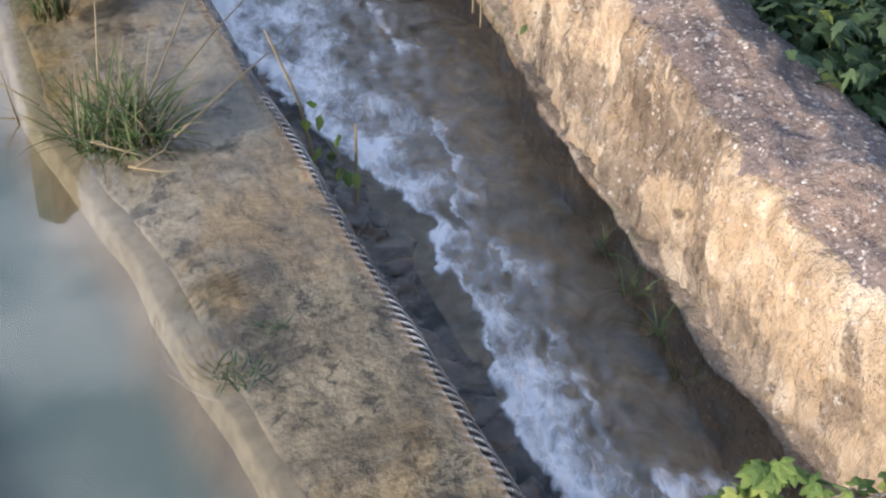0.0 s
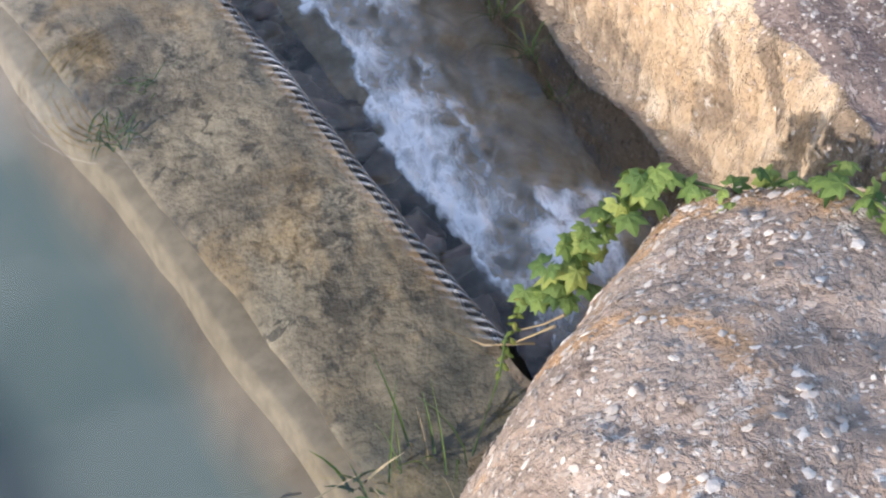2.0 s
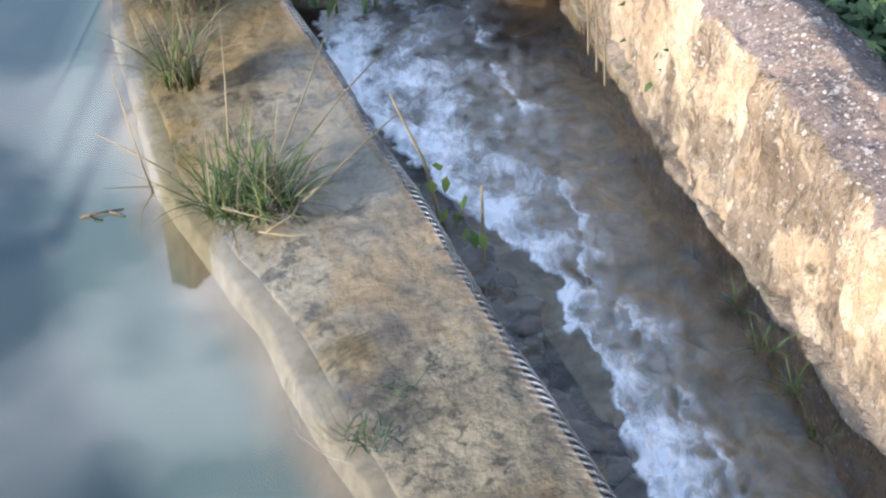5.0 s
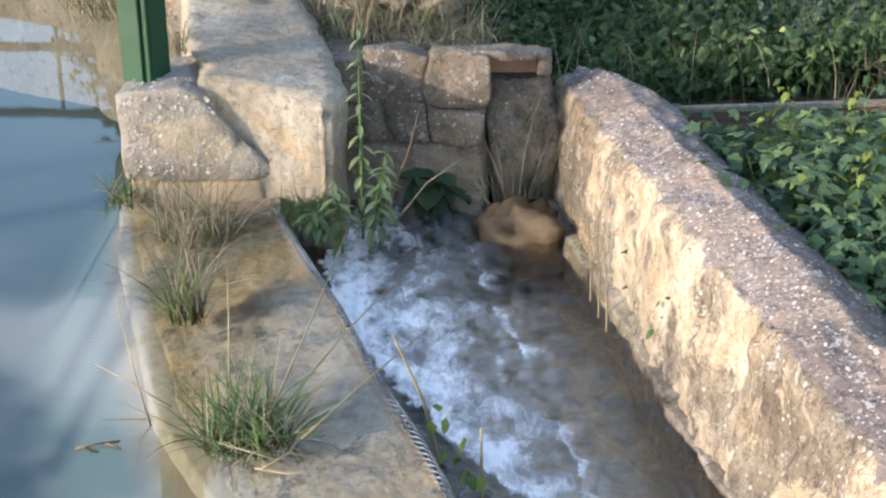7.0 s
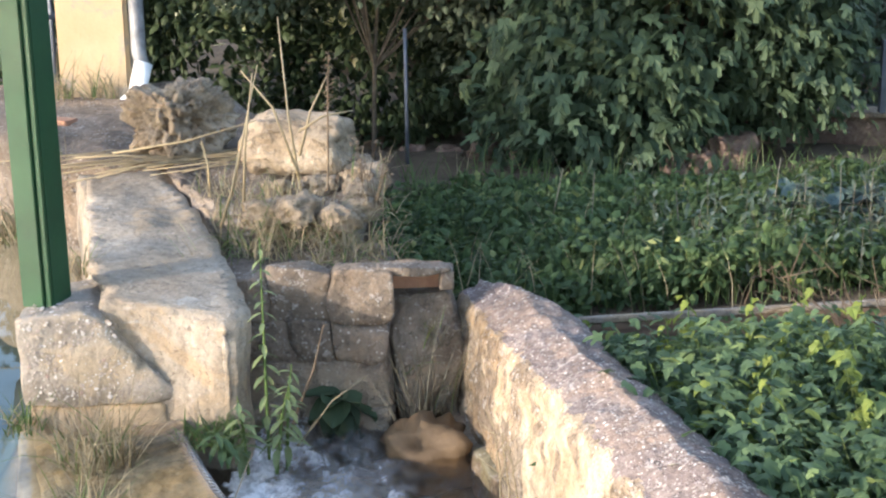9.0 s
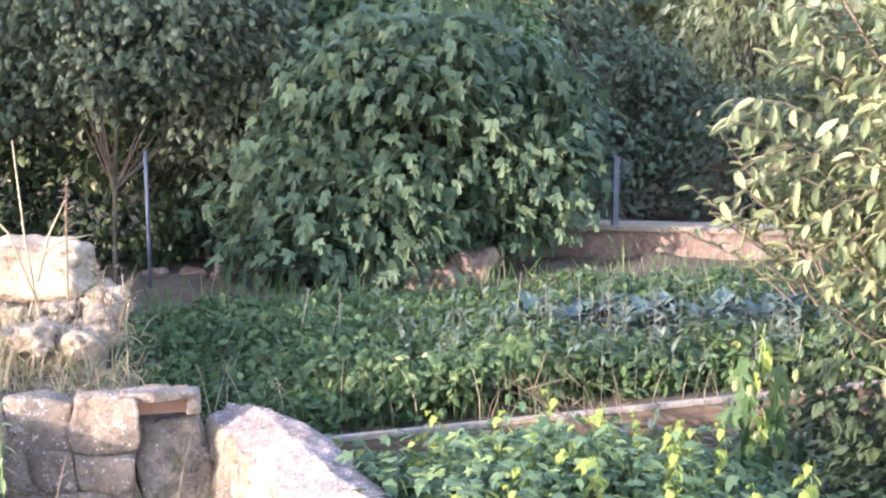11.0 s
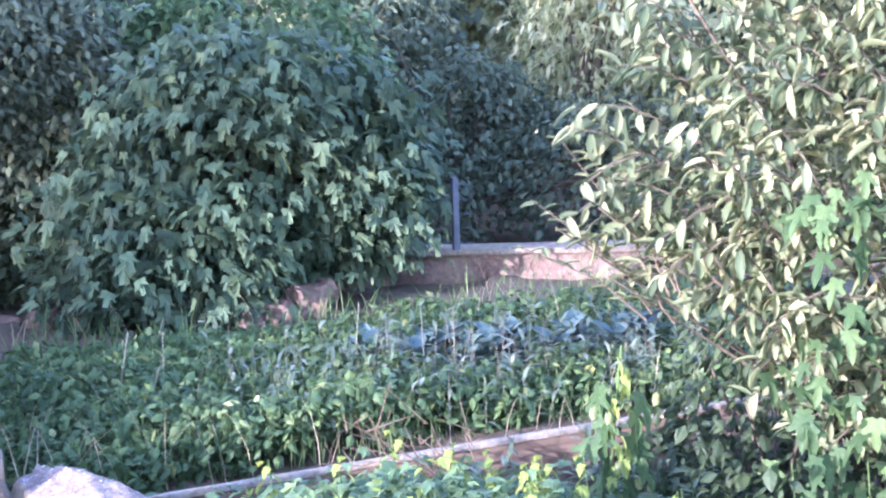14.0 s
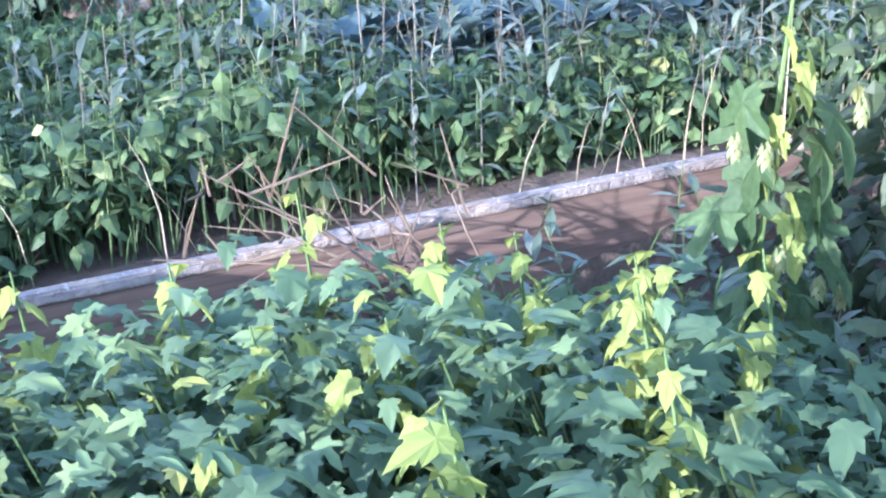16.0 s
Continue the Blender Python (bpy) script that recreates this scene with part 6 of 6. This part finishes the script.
for i, (x, y, z, n, d, ln) in enumerate(((-0.3, 5.6, 0.33, 12, 60, 0.22), (-0.12, 5.72, 0.36, 10, 60, 0.24), (0.08, 5.55, 0.34, 10, 46, 0.2), (-0.45, 5.95, 0.4, 8, 50, 0.22), (-0.2, 5.95, 0.42, 6, 60, 0.26), (-0.55, 6.3, 0.42, 4, 40, 0.2), (0.04, 6.3, 0.45, 6, 46, 0.2), (-0.25, 5.75, 0.36, 20, 40, 0.26), (0.0, 5.62, 0.36, 16, 50, 0.2), (-0.42, 5.72, 0.33, 26, 30, 0.3), (-0.1, 5.5, 0.34, 14, 50, 0.16), (0.08, 5.9, 0.42, 4, 30, 0.22), (-0.35, 6.1, 0.42, 6, 30, 0.24), (-0.5, 5.5, 0.2, 20, 30, 0.4))):
    tuft("wild_grass", (x, y, z), "half-dry wild grass on the stone wall", n, ln, 0.11, M_GRASS, 40 + i, (5, 70), 0.005, dry=d, group="grass on the stonework")
r_ = random.Random(12)
for i in range(34):
    a, c = r_.gauss(8, 12), (r_.uniform(-1.2, -0.3), r_.uniform(6.55, 6.9))
    l_ = r_.uniform(0.35, 1.0)
    dx, dy = math.cos(radians(a)) * l_ / 2, math.sin(radians(a)) * l_ / 2
    z = 0.45 + 0.03 * r_.random()
    stalk("straw_stalk", [(c[0] - dx, c[1] - dy, z), (c[0], c[1], z + 0.025), (c[0] + dx, c[1] + dy, z + 0.03 * r_.random())], 0.0035, M_STRAW, "dry straw stalk lying on the platform", "stalk", "straws on the platform")
for pts in (((-0.2, 6.15, 0.45), (-0.24, 6.2, 0.75), (-0.27, 6.25, 1.15)), ((-0.2, 6.15, 0.5), (-0.3, 6.15, 0.8), (-0.42, 6.15, 0.95)), ((-0.2, 6.15, 0.6), (-0.15, 6.15, 0.78), (-0.08, 6.15, 0.92)), ((-0.2, 6.15, 0.7), (-0.1, 6.15, 0.76), (0.02, 6.15, 0.78)), ((-0.42, 5.9, 0.42), (-0.4, 5.9, 0.7), (-0.36, 5.9, 0.98)), ((-0.5, 5.8, 0.4), (-0.45, 5.8, 0.55), (-0.42, 5.8, 0.7))):
    stalk("dead_stalk", pts, 0.007, M_STRAW, "dead plant stalk standing by the limestone block", "stalk", "dead stalks on the platform")
for pts in (((-1.003, 6.523, 0.553), (-0.687, 6.464, 0.609), (-0.382, 6.339, 0.712)), ((-0.485, 6.181, 0.427), (-0.419, 6.186, 0.705), (-0.356, 6.19, 0.966)), ((-0.559, 6.074, 0.455), (-0.563, 6.074, 0.593), (-0.584, 6.072, 0.686)), ((-1.163, 6.497, 0.543), (-0.957, 6.53, 0.542), (-0.651, 6.518, 0.504)), ((-1.029, 6.215, 0.518), (-0.857, 6.292, 0.543), (-0.658, 6.366, 0.545))):
    stalk("dead_stalk", pts, 0.006, M_STRAW, "dead plant stalk leaning over the rubble platform", "stalk", "dead stalks on the platform")
ear = thing("dock_stalk", (-0.09, 6.15, 0.6), "rust-brown dock seed head by the limestone block", "plant")
hv = Heap()
hv.add(*tube([(0, 0, -0.15), (0.01, 0, 0.2), (0.02, 0, 0.42)], [0.005, 0.004, 0.002], 5))
for q in range(90):
    hv.put(L_OVATE, turned((0.02 + r_.gauss(0, 0.012), r_.gauss(0, 0.012), 0.18 + 0.24 * q / 90), q * 137, r_.uniform(-30, 40), 0, 0.022))
tagged(hv.done("seed_head", M_RUST, ear), kind="stuff")
for i, (x, y, z) in enumerate(((0.07, 5.85, 0.4), (0.1, 5.95, 0.42), (0.06, 6.05, 0.45))):
    sp = thing("dock_stalk", (x, y, z), "rust-brown dry seed head at the platform edge", "plant", "seed heads")
    hv = Heap()
    for q in range(7):
        e = Vector((r_.uniform(-0.06, 0.08), r_.uniform(-0.04, 0.04), r_.uniform(0.08, 0.26)))
        hv.add(*tube([(0, 0, -0.02), e * 0.6, e], [0.003, 0.002, 0.001], 4))
        for _ in range(6):
            hv.put(L_OVATE, turned(e + Vector((r_.gauss(0, 0.01), r_.gauss(0, 0.01), r_.gauss(0, 0.012))), r_.uniform(0, 360), 20, 0, 0.02))
    tagged(hv.done("seed_head", M_RUST, sp), kind="stuff")
for i, (x, y, z, n) in enumerate(((-1.62, 7.2, 0.0, 60), (-1.5, 7.1, 0.05, 50), (-1.75, 7.25, 0.02, 30), (-1.35, 6.95, 0.3, 40), (-1.55, 8.3, 0.46, 50), (-1.3, 8.3, 0.46, 40))):
    tuft("bank_grass", (x, y, z), "yellow dry grass on the pond bank", n // 3, 0.32, 0.1, M_GRASS, 55 + i, (0, 45), 0.006, dry=n, group="grass on the bank")
tuft("bank_grass", (-0.98, 5.35, 0.36), "dry grass between post and slab", 10, 0.2, 0.05, M_GRASS, 66, (0, 40), 0.005, dry=26, group="grass on the bank")

# ---- pebbles set in the concrete ----
def pebbles(surface, parent, n, urange, vrange, seed, lo, hi, singles):
    r_ = random.Random(seed)
    h_ = Heap()
    spots = []
    for _ in range(n):
        a, b = r_.uniform(*urange), r_.uniform(*vrange)
        p = Vector(surface(a, b))
        du = Vector(surface(a + 0.004, b)) - p
        dv = Vector(surface(a, b + 0.004)) - p
        nrm = du.cross(dv)
        if nrm.length < 1e-9:
            continue
        nrm.normalize()
        if nrm.z < 0:
            nrm = -nrm
        s_ = lo + (hi - lo) * r_.random() ** 3.0
        m_ = Matrix.Translation(p) @ nrm.to_track_quat("Z", "Y").to_matrix().to_4x4() @ Euler((0, 0, r_.uniform(0, 6))).to_matrix().to_4x4() @ Matrix.Diagonal((s_, s_ * r_.uniform(0.5, 0.95), s_ * 0.2, 1))
        spots.append((s_, m_))
    spots.sort(key=lambda q: -q[0])
    src = None
    for s_, m_ in spots[:singles]:
        ob = mesh_object("pebble", *PEBBLE2, M_PEBBLEONE, parent) if src is None else src.copy()
        if src is not None:
            scene.collection.objects.link(ob)
        src = src or ob
        ob.matrix_basis = m_
    for s_, m_ in spots[singles:]:
        h_.put(PEBBLES[r_.randrange(6)], m_)
    tagged(h_.done("pebbles", M_PEBBLE, parent), "small pale pebbles set in the concrete", kind="stuff")


bm = bmesh.new()
bmesh.ops.create_icosphere(bm, subdivisions=2, radius=1.0)
for v_ in bm.verts:
    v_.co *= 1 + 0.55 * nz(v_.co.x + 3.0, v_.co.y, v_.co.z, 1.9, 3)
PEBBLE2 = [tuple(v_.co) for v_ in bm.verts], [tuple(v_.index for v_ in f_.verts) for f_ in bm.faces]
bm.free()
pebbles(mound, bpy.data.objects["wall_abutment"], 9000, (0.55, 0.93), (0.05, 0.75), 5, 0.0022, 0.0115, 260)
plinth = bpy.data.objects["plinth"]
pebbles(lambda a, b: (-1.08 + 0.3 * a, 4.876 + 0.004 * nz(a, b, 0, 4.0), 0.06 + 0.28 * b), plinth, 520, (0, 1), (0, 1), 8, 0.003, 0.009, 30)
pebbles(lambda a, b: (-1.07 + 0.2 * a, 4.89 + 0.14 * b, 0.354 + 0.004 * b), plinth, 160, (0, 1), (0, 1), 9, 0.003, 0.01, 20)
pebbles(wall, long_wall, 7500, (0.02, 0.99), (0.3, 0.85), 6, 0.0018, 0.008, 60)

# the garden's plan is laid out from the head of the path and set on its terrace
for k_, names in ((0.75, ("garden_bed", "fig_tree", "ivy_mound", "plum_bush", "hedge", "hillside", "ash_tree", "weeping_tree", "laurel_bush", "oak_tree", "wall_garden", "wall_coping", "fence", "garden_pole", "field_stone",
                          "bed_edging", "bed_greens", "bed_stems", "bed_grass", "dry_grass", "cabbage", "garden_stake", "dry_branch", "weeds", "weed_stems", "ground_weeds", "tall_weeds", "tall_weed_stems")),
                  (0.9, ("bramble",)), (1.08, ("hop_vine", "willow_shrub", "hop_curtain", "shrub_shoot"))):
    lay = Matrix.Translation((0, 0, 1.9)) @ Matrix.Scale(k_, 4) @ Matrix.Translation((0, 0, -1.9))
    for ob in scene.collection.objects:
        if ob.parent is None and ob.name.split(".")[0] in names:
            ob.matrix_basis = lay @ ob.matrix_basis
